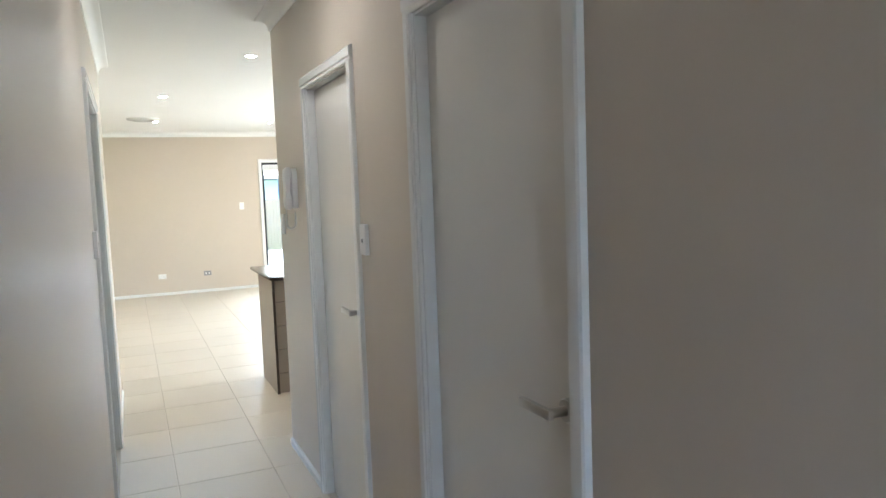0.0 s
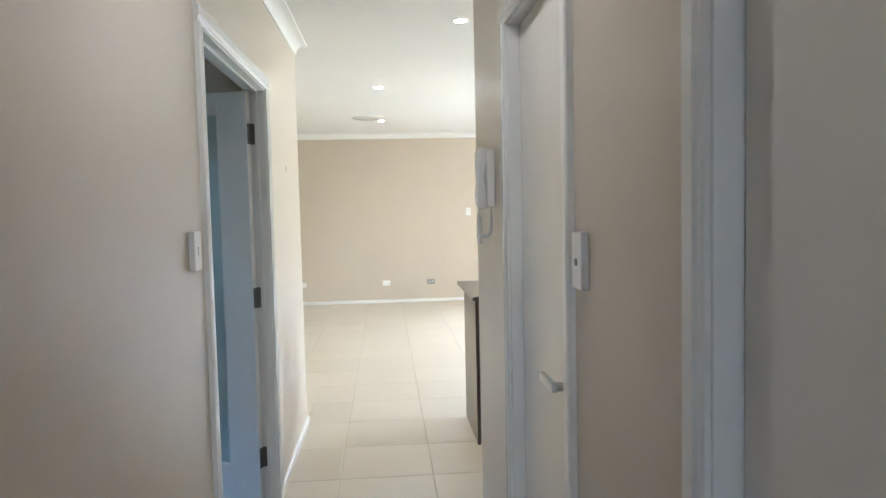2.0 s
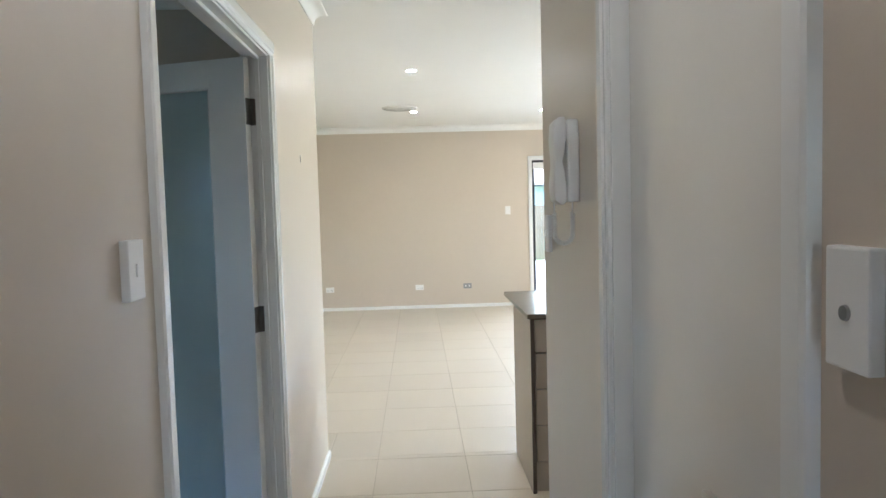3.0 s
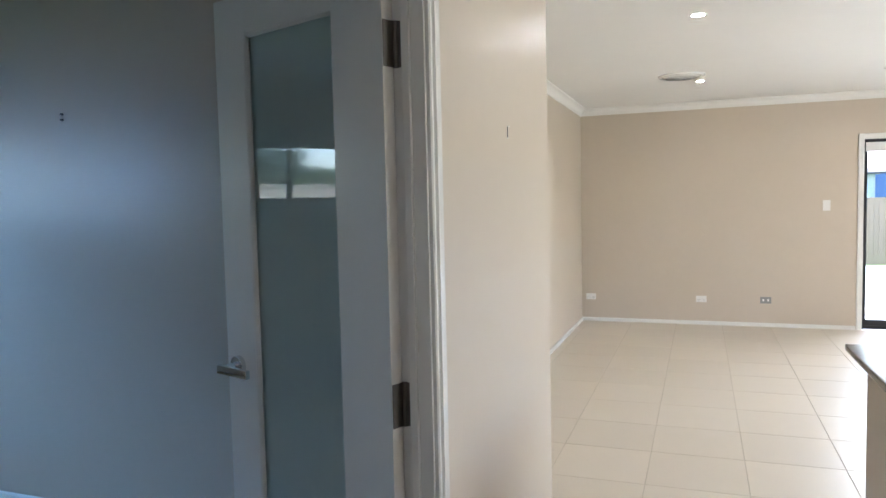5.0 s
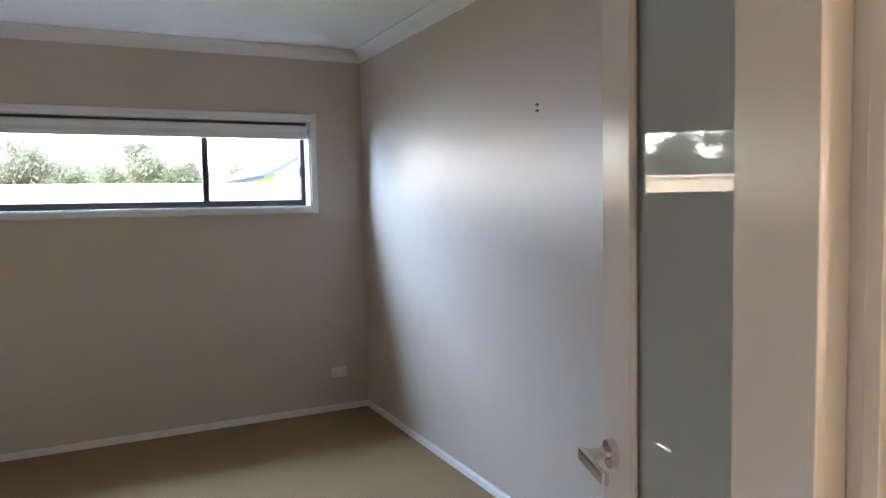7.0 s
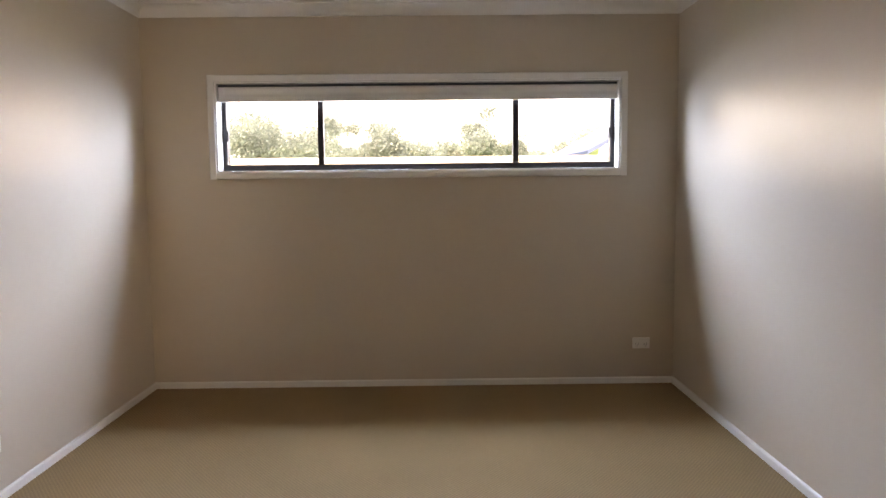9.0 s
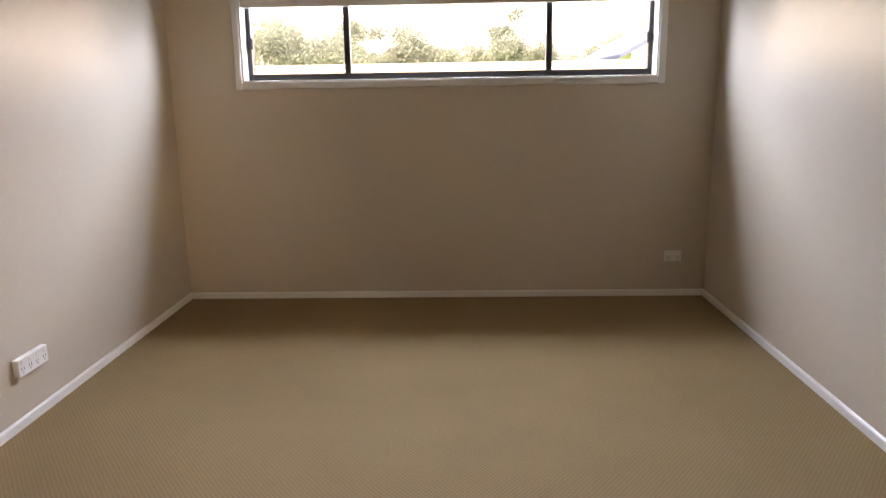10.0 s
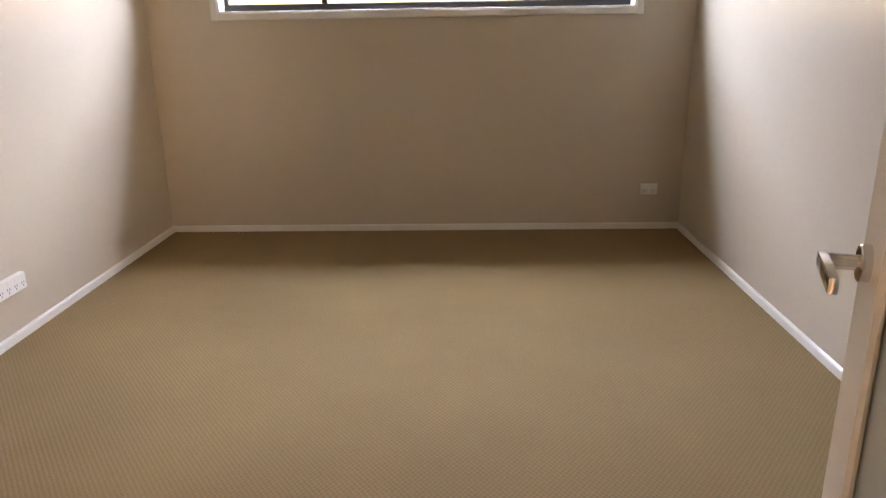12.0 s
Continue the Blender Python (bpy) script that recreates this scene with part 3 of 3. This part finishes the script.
for a, b in ((KY0 + 0.05, 5.77), (5.83, KY1 - 0.05)):
    pane = part("pane", boxes((xk + 0.02, xk + 0.026, a, b, KZ0 + 0.05, KZ1 - 0.05)), GLASS, kw)
    pane.visible_shadow = False


# ---- kitchen bench ----
bench = thing("kitchen_bench", "mushroom laminate bench unit with four drawers", "cabinet", pose(1.10, 3.35, 0))
part("end_panel", boxes((0, 0.020, 0.004, 0.610, 0, 0.885), bevel=0.001), LAMINATE, bench)
part("edge_strip", boxes((0.0005, 0.0195, 0, 0.0038, 0, 0.885)), CARCASS, bench, "dark edge strip")
part("back_panel", boxes((0.020, 2.3, 0.592, 0.608, 0, 0.885)), LAMINATE, bench)
part("carcass", boxes((0.021, 2.3, 0.045, 0.59, 0.15, 0.884)), CARCASS, bench)
part("kickboard", boxes((0.021, 2.3, 0.035, 0.05, 0, 0.15)), LAMINATE, bench)
DZ = [0.155, 0.34, 0.525, 0.71, 0.878]
for za, zb in zip(DZ, DZ[1:]):
    dr = part("drawer", boxes((0.026, 0.475, 0.022, 0.042, za + 0.003, zb - 0.003), bevel=0.001), LAMINATE, bench)
    zh = zb - 0.055
    part("drawer_handle", merge(rod(bmesh.new(), (0.20, 0.0, zh), (0.32, 0.0, zh), 0.005), rod(bmesh.new(), (0.22, 0.0, zh), (0.22, 0.023, zh), 0.004),
         rod(bmesh.new(), (0.30, 0.0, zh), (0.30, 0.023, zh), 0.004)), STEEL, dr, smooth=True)
for k in range(3):
    cd = part("cabinet_door", boxes((0.479 + k * 0.6, 1.075 + k * 0.6, 0.022, 0.042, 0.157, 0.876), bevel=0.001), LAMINATE, bench)
top = tagged(part("benchtop", boxes((1.085, 3.42, 3.338, 4.275, 0.886, 0.910), bevel=0.003), STONE),
             "dark speckled stone benchtop on the kitchen unit", "benchtop")


# ---- fittings ----
def plate(name, label, m, w, h, depth, kind, category, group=""):
    """A wall plate facing local +z: cover and its rockers or sockets."""
    p = thing(name, label, category, m, group)
    part("cover", boxes((-w / 2, w / 2, -h / 2, h / 2, 0, depth), bevel=0.003), PLASTIC, p)
    if kind == "switch":
        part("rocker", boxes((-0.007, 0.007, -0.013, 0.013, depth, depth + 0.004), bevel=0.0015), PLASTIC, p)
    if kind == "button":
        part("knob", rod(bmesh.new(), (0, -0.004, depth), (0, -0.004, depth + 0.003), 0.008, 0.007, 24), GREYPLATE, p, "grey push button", smooth=True)
    if kind == "socket":
        n = max(2, round(w / 0.058))
        for k in range(n):
            cx = (k - (n - 1) / 2) * (w / n)
            part("rocker", boxes((cx - 0.006, cx + 0.006, h / 2 - 0.026, h / 2 - 0.010, depth, depth + 0.003), bevel=0.001), PLASTIC, p)
            part("socket_slots", boxes((cx - 0.010, cx - 0.007, -0.012, 0.0, depth, depth + 0.0006), (cx + 0.007, cx + 0.010, -0.012, 0.0, depth, depth + 0.0006),
                 (cx - 0.0015, cx + 0.0015, -0.026, -0.015, depth, depth + 0.0006)), SLOT, p)
    return p


ON_W = pose(0, 0, 0, 90, 0, 90)      # on a wall whose face looks along +x
ON_E = pose(0, 0, 0, 90, 0, -90)     # looks along -x
ON_S = pose(0, 0, 0, 90, 0, 0)       # looks along -y
ON_N = pose(0, 0, 0, 90, 0, 180)     # looks along +y


def at(x, y, z, turn):
    return Matrix.Translation((x, y, z)) @ turn


plate("light_switch", "white vertical light switch on the hall wall beside the doorway", at(0, 1.272, 1.35, ON_W), 0.074, 0.116, 0.018, "switch", "switch")
plate("light_switch", "white thick switch box with a grey button between two doors", at(HALL_R, 0.552, 1.350, ON_E), 0.068, 0.118, 0.017, "button", "switch")
plate("light_switch", "white switch plate near the wall corner under the intercom", at(HALL_R, 2.125, 1.36, ON_E), 0.074, 0.116, 0.012, "switch", "switch")
plate("light_switch", "white switch plate beside the sliding door", at(1.852, LIV_N, 1.362, ON_S), 0.074, 0.116, 0.012, "switch", "switch")
plate("power_outlet", "white double power outlet low on the wall", at(0.568, LIV_N, 0.30, ON_S), 0.116, 0.074, 0.012, "socket", "outlet", "living room outlets")
plate("power_outlet", "white double power outlet near the corner", at(-0.70, LIV_N, 0.30, ON_S), 0.116, 0.074, 0.012, "socket", "outlet", "living room outlets")
plate("power_outlet", "white double power outlet low under the window", at(BX0, 3.549, 0.296, ON_W), 0.118, 0.076, 0.012, "socket", "outlet")
plate("power_outlet", "white four-gang power outlet on the bedroom side wall", at(-2.66, BY0, 0.283, ON_N), 0.215, 0.078, 0.028, "socket", "outlet")
plate("aerial_outlet", "small white aerial plate on the bedroom side wall", at(-2.40, BY0, 0.25, ON_N), 0.074, 0.074, 0.012, "", "outlet")
tv = thing("media_plate", "grey metal media plate low on the wall", "outlet", at(1.252, LIV_N, 0.302, ON_S))
part("cover", boxes((-0.058, 0.058, -0.037, 0.037, 0, 0.010), bevel=0.002), GREYPLATE, tv)
for cx in (-0.025, 0.025):
    part("jack", boxes((cx - 0.009, cx + 0.009, -0.012, 0.012, 0.010, 0.011)), PLASTIC, tv)

# intercom handset with a curly cord
ph = thing("intercom_phone", "white wall intercom handset with a curly cord", "intercom", at(HALL_R, 1.75, 1.562, ON_E))


def slab(pts, z0, z1, bevel):
    bm = bmesh.new()
    lo = [bm.verts.new((x, y, z0)) for x, y in pts]
    hi = [bm.verts.new((x, y, z1)) for x, y in pts]
    n = len(pts)
    bm.faces.new(lo[::-1])
    bm.faces.new(hi)
    for i in range(n):
        bm.faces.new((lo[i], lo[(i + 1) % n], hi[(i + 1) % n], hi[i]))
    bmesh.ops.bevel(bm, geom=list(bm.edges), offset=bevel, segments=3, affect="EDGES", profile=0.6)
    return bm


part("base", slab([(-0.045, -0.105), (0.045, -0.105), (0.050, 0.06), (0.036, 0.108), (-0.040, 0.108), (-0.050, 0.06)], 0, 0.030, 0.006), PLASTIC, ph, smooth=True)
grip = [(0.040, -0.112), (0.046, -0.112), (0.062, -0.100), (0.066, -0.060), (0.060, 0.0), (0.064, 0.060), (0.062, 0.100), (0.048, 0.114), (0.034, 0.114),
        (0.031, 0.100), (0.031, 0.052), (0.040, 0.030), (0.043, 0.0), (0.041, -0.028), (0.032, -0.050), (0.031, -0.100)]
hs = extrude_profile(grip, (-0.036, 0, 0), (0.036, 0, 0), (0, 0, 1), (0, 1, 0))
bmesh.ops.bevel(hs, geom=list(hs.edges), offset=0.004, segments=2, affect="EDGES", profile=0.6)
part("handset", hs, PLASTIC, ph, smooth=True)
cu = bpy.data.curves.new("cord", "CURVE")
cu.dimensions = "3D"
cu.bevel_depth = 0.0020
cu.bevel_resolution = 2
sp = cu.splines.new("POLY")
N = 520
sp.points.add(N)
DROP, RAD = 0.085, 0.024
total = 2 * DROP + math.pi * RAD
for i in range(N + 1):
    d = total * i / N
    if d < DROP:
        bz, by, nz, ny = 0.060, -0.103 - d, 1.0, 0.0
    elif d < DROP + math.pi * RAD:
        a = (d - DROP) / RAD
        bz, by, nz, ny = 0.060 - RAD + RAD * math.cos(a), -0.103 - DROP - RAD * math.sin(a), math.cos(a), -math.sin(a)
    else:
        bz, by, nz, ny = 0.060 - 2 * RAD, -0.103 - (total - d), -1.0, 0.0
    coil = 0.0052 if 0.12 < i / N < 0.88 else 0.0
    w = i / N * 2 * math.pi * 36
    sp.points[i].co = (0.006 + coil * math.sin(w), by + coil * math.cos(w) * ny, bz + coil * math.cos(w) * nz, 1)
cord_src = bpy.data.objects.new("cord_src", cu)
me = bpy.data.meshes.new_from_object(cord_src)
bpy.data.objects.remove(cord_src)
me.materials.append(PLASTIC)
cord = new("cord", me)
cord.parent = ph

# hooks left in the walls
hk = thing("wall_hook", "small metal picture bracket screwed to the hall wall", "hook", at(0, 3.367, 1.699, ON_W))
part("bracket", boxes((-0.007, 0.007, -0.019, 0.019, 0, 0.0015), (-0.007, 0.007, 0.016, 0.019, 0.0015, 0.006)), PLASTIC, hk)
# no screw here: a dark strip paints shade down one side of the bracket
part("screw_or_shade", boxes((-0.0068, -0.002, -0.016, 0.016, 0.0015, 0.003)), SLOT, hk)
hk2 = thing("wall_hook", "pair of small dark screws in the bedroom wall", "hook", at(-2.263, BY1, 1.929, ON_S))
part("screw_or_shade", rod(bmesh.new(), (0, 0.013, 0), (0, 0.013, 0.012), 0.0055, n=12), HINGE, hk2, smooth=True)
part("screw_or_shade", rod(bmesh.new(), (0, -0.013, 0), (0, -0.013, 0.012), 0.0055, n=12), HINGE, hk2, smooth=True)

# downlights
dl = thing("downlight", "round recessed ceiling downlight, lit", "downlight", pose(1.052, 3.40, CEILING), "ceiling downlights")
part("trim_ring", lathe([(0.034, 0.0), (0.050, 0.0), (0.050, -0.004), (0.042, -0.007), (0.034, -0.004), (0.034, 0.0)]), WHITE, dl, smooth=True)
part("lens", lathe([(0.0, -0.002), (0.034, -0.002), (0.034, -0.001), (0.0, -0.001)]), LAMP, dl, "bright lamp lens")
for x, y in ((0.49, 0.75), (0.546, 5.77), (0.558, 8.34), (2.118, 5.76), (2.10, 8.38)):
    copy_thing(dl, pose(x, y, CEILING))


def round_vent(m, r, label):
    v = thing("ceiling_vent", label, "air vent", m)
    part("frame", lathe([(r - 0.03, -0.001), (r, -0.001), (r, -0.006), (r - 0.012, -0.016), (r - 0.03, -0.016), (r - 0.03, -0.001)], 48), WHITE, v, smooth=True)
    for k, q in enumerate((0.80, 0.58, 0.36, 0.15)):
        z = -0.014 - 0.006 * k
        part("cone", lathe([(r * q - 0.028, z - 0.012), (r * q, z), (r * q, z + 0.003), (r * q - 0.028, z - 0.009), (r * q - 0.028, z - 0.012)], 48), WHITE, v, smooth=True)
    part("backing", lathe([(0, -0.002), (r - 0.03, -0.002), (r - 0.03, -0.001), (0, -0.001)], 48), GREYPLATE, v)
    return v


round_vent(pose(0.40, 7.95, CEILING), 0.20, "round white ceiling air vent in the living room")
round_vent(pose(-3.50, 1.98, BED_CEIL), 0.17, "round white ceiling air vent in the bedroom")


# ---- outside ----
structure("ground", boxes((-900, 900, -900, 900, -0.6, -0.17)), LAWN, "green lawn and open ground reaching the horizon", "ground")
# the front slab is unseen, added to keep green lawn bounce off the hall
structure("pavement", boxes((-0.5, 9.0, LIV_N + 0.22, 19.1, -0.168, -0.12), (LIV_R + 0.22, 9.5, 1.0, LIV_N + 0.22, -0.168, -0.13), (-3.0, 5.0, -16, HALL_S - WT, -0.168, -0.10)), CONCRETE, "pale concrete paving behind the house, with an added unseen slab in front", "paving")


def paling_fence(x0, x1, y, top, name="fence"):
    f = thing(name, "weathered timber paling fence behind the paving", "fence", pose(x0, y, -0.17))
    n = int((x1 - x0) / 0.1)
    src = None
    for i in range(n):
        if src is None:
            o = part("paling", boxes((0.001, 0.097, 0, 0.018, 0, 1.0)), PALING, f)
            src = o.data
        else:
            o = new("paling", src)
            o.parent = f
        o.location = (i * 0.1, random.uniform(0, 0.006), 0)
        o.scale = (1, 1, top + 0.17 + random.uniform(-0.012, 0.008))
    for z in (0.25, 1.3):
        part("fence_rail", boxes((0, x1 - x0, 0.022, 0.07, z, z + 0.07)), PALING, f)
    return f


paling_fence(1.5, 14.5, 19.9, 1.38)

bf = thing("fence", "cream sheet metal fence outside the bedroom window", "fence", pose(-12.4, -14, -0.17))
part("panel", boxes((0, 0.02, 0, 40, 0, 2.03)), CREAM, bf)
part("fence_rail", boxes((-0.02, 0.045, 0, 40, 2.03, 2.08), bevel=0.004), CREAM, bf)
for k in range(17):
    part("post", boxes((-0.02, 0.04, k * 2.4, k * 2.4 + 0.05, 0, 2.05)), CREAM, bf)


def gable_house(name, label, x0, x1, y0, y1, eave, ridge, along, wall, roof):
    """A simple house; along is the axis of its ridge."""
    h = thing(name, label, "house", pose(0, 0, -0.17))
    bm = boxes((x0, x1, y0, y1, 0, eave))
    part("wall", bm, wall, h)
    if along == "x":
        ym, o = (y0 + y1) / 2, 0.45
        s = (ridge - eave) / (ym - y0)
        pts = [(y0 - o, eave - o * s), (ym, ridge), (y1 + o, eave - o * s), (y1 + o, eave - o * s + 0.14), (ym, ridge + 0.16), (y0 - o, eave - o * s + 0.14)]
        part("roof", extrude_profile(pts, (x0 - 0.3, 0, 0), (x1 + 0.3, 0, 0), (0, 1, 0)), roof, h)
        part("gable", extrude_profile([(y0, eave), (y1, eave), (ym, ridge - 0.02)], (x0 + 0.02, 0, 0), (x1 - 0.02, 0, 0), (0, 1, 0)), wall, h)
    else:
        xm, o = (x0 + x1) / 2, 0.45
        s = (ridge - eave) / (xm - x0)
        pts = [(x0 - o, eave - o * s), (xm, ridge), (x1 + o, eave - o * s), (x1 + o, eave - o * s + 0.14), (xm, ridge + 0.16), (x0 - o, eave - o * s + 0.14)]
        part("roof", extrude_profile(pts, (0, y0 - 0.3, 0), (0, y1 + 0.3, 0), (1, 0, 0)), roof, h)
        part("gable", extrude_profile([(x0, eave), (x1, eave), (xm, ridge - 0.02)], (0, y0 + 0.02, 0), (0, y1 - 0.02, 0), (1, 0, 0)), wall, h)
    return h


gable_house("house", "neighbouring house with a blue-grey gable roof", -36, -25, 7.9, 18.1, 2.85, 5.55, "x", RENDER, ROOFBLUE)
hb = gable_house("house", "white rendered house behind the back fence", 3.0, 22.0, 31, 41, 2.6, 4.8, "x", RENDER, CREAM)
hw = part("window", boxes((8.95, 9.72, 30.96, 31.0, 1.5, 2.2)), CARCASS, hb, "brown window of the house")
part("window_sill", boxes((8.90, 9.76, 30.90, 30.96, 1.44, 1.5)), RENDER, hw)
part("window", boxes((10.0, 10.9, 30.96, 31.0, 1.5, 2.2)), DARK, hb)
part("porch_post", boxes((9.76, 9.93, 30.5, 30.64, 0, 2.36)), RENDER, hb)
part("gutter", boxes((2.6, 22.4, 30.45, 30.57, 2.34, 2.40)), DARK, hb)
shed = thing("shed", "blue clad shed with a white gable trim", "shed", pose(0, 0, -0.17))
part("wall", boxes((6.38, 8.27, 28.4, 30.2, 0, 2.26)), BLUEWALL, shed)
part("roof", boxes((6.36, 8.29, 28.37, 30.23, 2.262, 2.30), bevel=0.01), BLUEWALL, shed)
for xa, za, xb, zb in ((6.93, 1.64, 7.21, 1.88), (7.21, 1.88, 7.50, 1.64)):
    part("barge_board", rod(bmesh.new(), (xa, 28.36, za), (xb, 28.36, zb), 0.035, n=8), RENDER, shed, "white gable trim")

# brick pier at the edge of the paving
pier = thing("brick_pier", "terracotta brick pier beside the sliding door", "pier", pose(4.72, 12.4, -0.13))
part("core", boxes((-0.165, 0.165, -0.165, 0.165, 0, 2.6)), MORTAR, pier)
brick_mesh = None
for c in range(30):
    for k in range(4):
        if brick_mesh is None:
            o = part("brick", boxes((-0.175, 0.045, -0.175, -0.066, 0.005, 0.081)), TERRA, pier)
            brick_mesh = o.data
        else:
            o = new("brick", brick_mesh)
            o.parent = pier
        o.matrix_local = pose(0, 0, c * 0.086, 0, 0, 90 * k)


def tree(x, y, height, spread, seed, mat, label):
    rnd = random.Random(seed)
    t = thing("tree", label, "tree", pose(x, y, -0.2))
    bm = bmesh.new()
    trunk_top = Vector((rnd.uniform(-0.3, 0.3), rnd.uniform(-0.3, 0.3), height * 0.5))
    rod(bm, (0, 0, 0), trunk_top, 0.022 * height, 0.014 * height, 10)
    tips = []
    for k in range(9):
        a = k * 2.4 + rnd.uniform(-0.4, 0.4)
        r = spread * rnd.uniform(0.45, 0.95)
        tip = Vector((r * math.cos(a), r * math.sin(a), height * rnd.uniform(0.55, 0.92)))
        base = trunk_top * rnd.uniform(0.6, 1.0)
        rod(bm, base, tip, 0.010 * height, 0.003 * height, 7)
        tips.append(tip)
        for _ in range(2):
            t2 = tip + Vector((rnd.uniform(-1, 1), rnd.uniform(-1, 1), rnd.uniform(-0.3, 0.8))) * spread * 0.35
            rod(bm, tip.lerp(base, 0.3), t2, 0.004 * height, 0.0015 * height, 6)
            tips.append(t2)
    tips.append(Vector((0, 0, height * 0.95)))
    part("trunk", bm, BARK, t, smooth=True)
    verts, faces = [], []
    for tip in tips:
        cr = spread * rnd.uniform(0.20, 0.36)
        for _ in range(620):
            d = Vector((rnd.gauss(0, 1), rnd.gauss(0, 1), rnd.gauss(0, 0.75)))
            c = tip + d * cr * 0.55
            u = Vector((rnd.gauss(0, 1), rnd.gauss(0, 1), rnd.gauss(0, 1))).normalized()
            v = u.orthogonal().normalized()
            s = rnd.uniform(0.05, 0.12) * (0.6 + spread * 0.14)
            i = len(verts)
            verts += [c - u * s, c + v * s * 0.45, c + u * s, c - v * s * 0.45]
            faces.append((i, i + 1, i + 2, i + 3))
    me = bpy.data.meshes.new("crown")
    me.from_pydata([tuple(q) for q in verts], [], faces)
    me.materials.append(mat)
    o = new("crown", me)
    o.parent = t
    return t


tree(-34, -6.0, 4.6, 3.0, 3, LEAF, "broad grey-green gum tree with an uneven crown")
tree(-38, -2.3, 4.9, 2.3, 4, LEAF, "grey-green gum tree with an open crown")
tree(-30, -8.8, 3.1, 1.6, 5, LEAF2, "small bright green tree")
tree(-38, 0.4, 3.8, 2.2, 6, LEAF, "grey-green gum tree with an open crown")
tree(-46, 4.2, 4.0, 2.4, 7, LEAF, "grey-green gum tree with an open crown")
tree(-35, 4.6, 5.4, 1.9, 8, LEAF, "slender tree with loose leafy clumps")
tree(-52, 15.0, 6.3, 3.6, 9, LEAF, "tall gum tree beyond the neighbouring roof")
tree(-46, -13.0, 3.6, 2.8, 10, LEAF, "broad grey-green gum tree with an uneven crown")
tree(-44, -4.6, 4.3, 2.8, 12, LEAF, "broad grey-green gum tree with an uneven crown")
tree(-44, 0.8, 4.1, 2.6, 13, LEAF, "grey-green gum tree with an open crown")
tree(-60, 9.5, 4.3, 2.6, 14, LEAF, "grey-green gum tree with an open crown")
tree(-60, 24, 6.7, 4.0, 11, LEAF, "tall gum tree beyond the neighbouring roof")

# ---- floor tiles ----
PX, PY, X0, Y0, GAP = 0.5055, 0.5085, 0.2905, 3.42, 0.003
tile_meshes = {}


def tile(x0, x1, y0, y1):
    w, d = round(x1 - x0, 3), round(y1 - y0, 3)
    if w < 0.02 or d < 0.02:
        return
    if (w, d) not in tile_meshes:
        me = bpy.data.meshes.new("tile")
        b = 0.0015
        vs = [(0, 0, -0.006), (w, 0, -0.006), (w, d, -0.006), (0, d, -0.006), (0, 0, -b), (w, 0, -b), (w, d, -b), (0, d, -b),
              (b, b, 0), (w - b, b, 0), (w - b, d - b, 0), (b, d - b, 0)]
        fs = [(8, 9, 10, 11)] + [(i, (i + 1) % 4, 4 + (i + 1) % 4, 4 + i) for i in range(4)] + \
             [(4 + i, 4 + (i + 1) % 4, 8 + (i + 1) % 4, 8 + i) for i in range(4)]
        me.from_pydata(vs, [], fs)
        me.materials.append(TILE)
        tile_meshes[(w, d)] = me
    o = new("tile", tile_meshes[(w, d)])
    o.location = (x0, y0, 0)
    o.parent = floor


for i in range(-3, 12):
    for j in range(-14, 14):
        xa, xb = X0 + i * PX + GAP / 2, X0 + (i + 1) * PX - GAP / 2
        ya, yb = Y0 + j * PY + GAP / 2, Y0 + (j + 1) * PY - GAP / 2
        lo_y, hi_y = max(ya, HALL_S), min(yb, LIV_N)
        if hi_y <= lo_y:
            continue
        # left edge follows the hall wall, then the living room wall
        if lo_y < HALL_END_L < hi_y:
            tile(max(xa, 0.0), min(xb, LIV_R), lo_y, HALL_END_L)
            if xa < 0:
                tile(max(xa, LIV_L), min(xb, -GAP), HALL_END_L, hi_y)
            tile(max(xa, 0.0), min(xb, LIV_R), HALL_END_L, hi_y)
            continue
        left = 0.0 if hi_y <= HALL_END_L else LIV_L
        right = HALL_R if hi_y <= HALL_END_R else LIV_R
        tile(max(xa, left), min(xb, right), lo_y, hi_y)
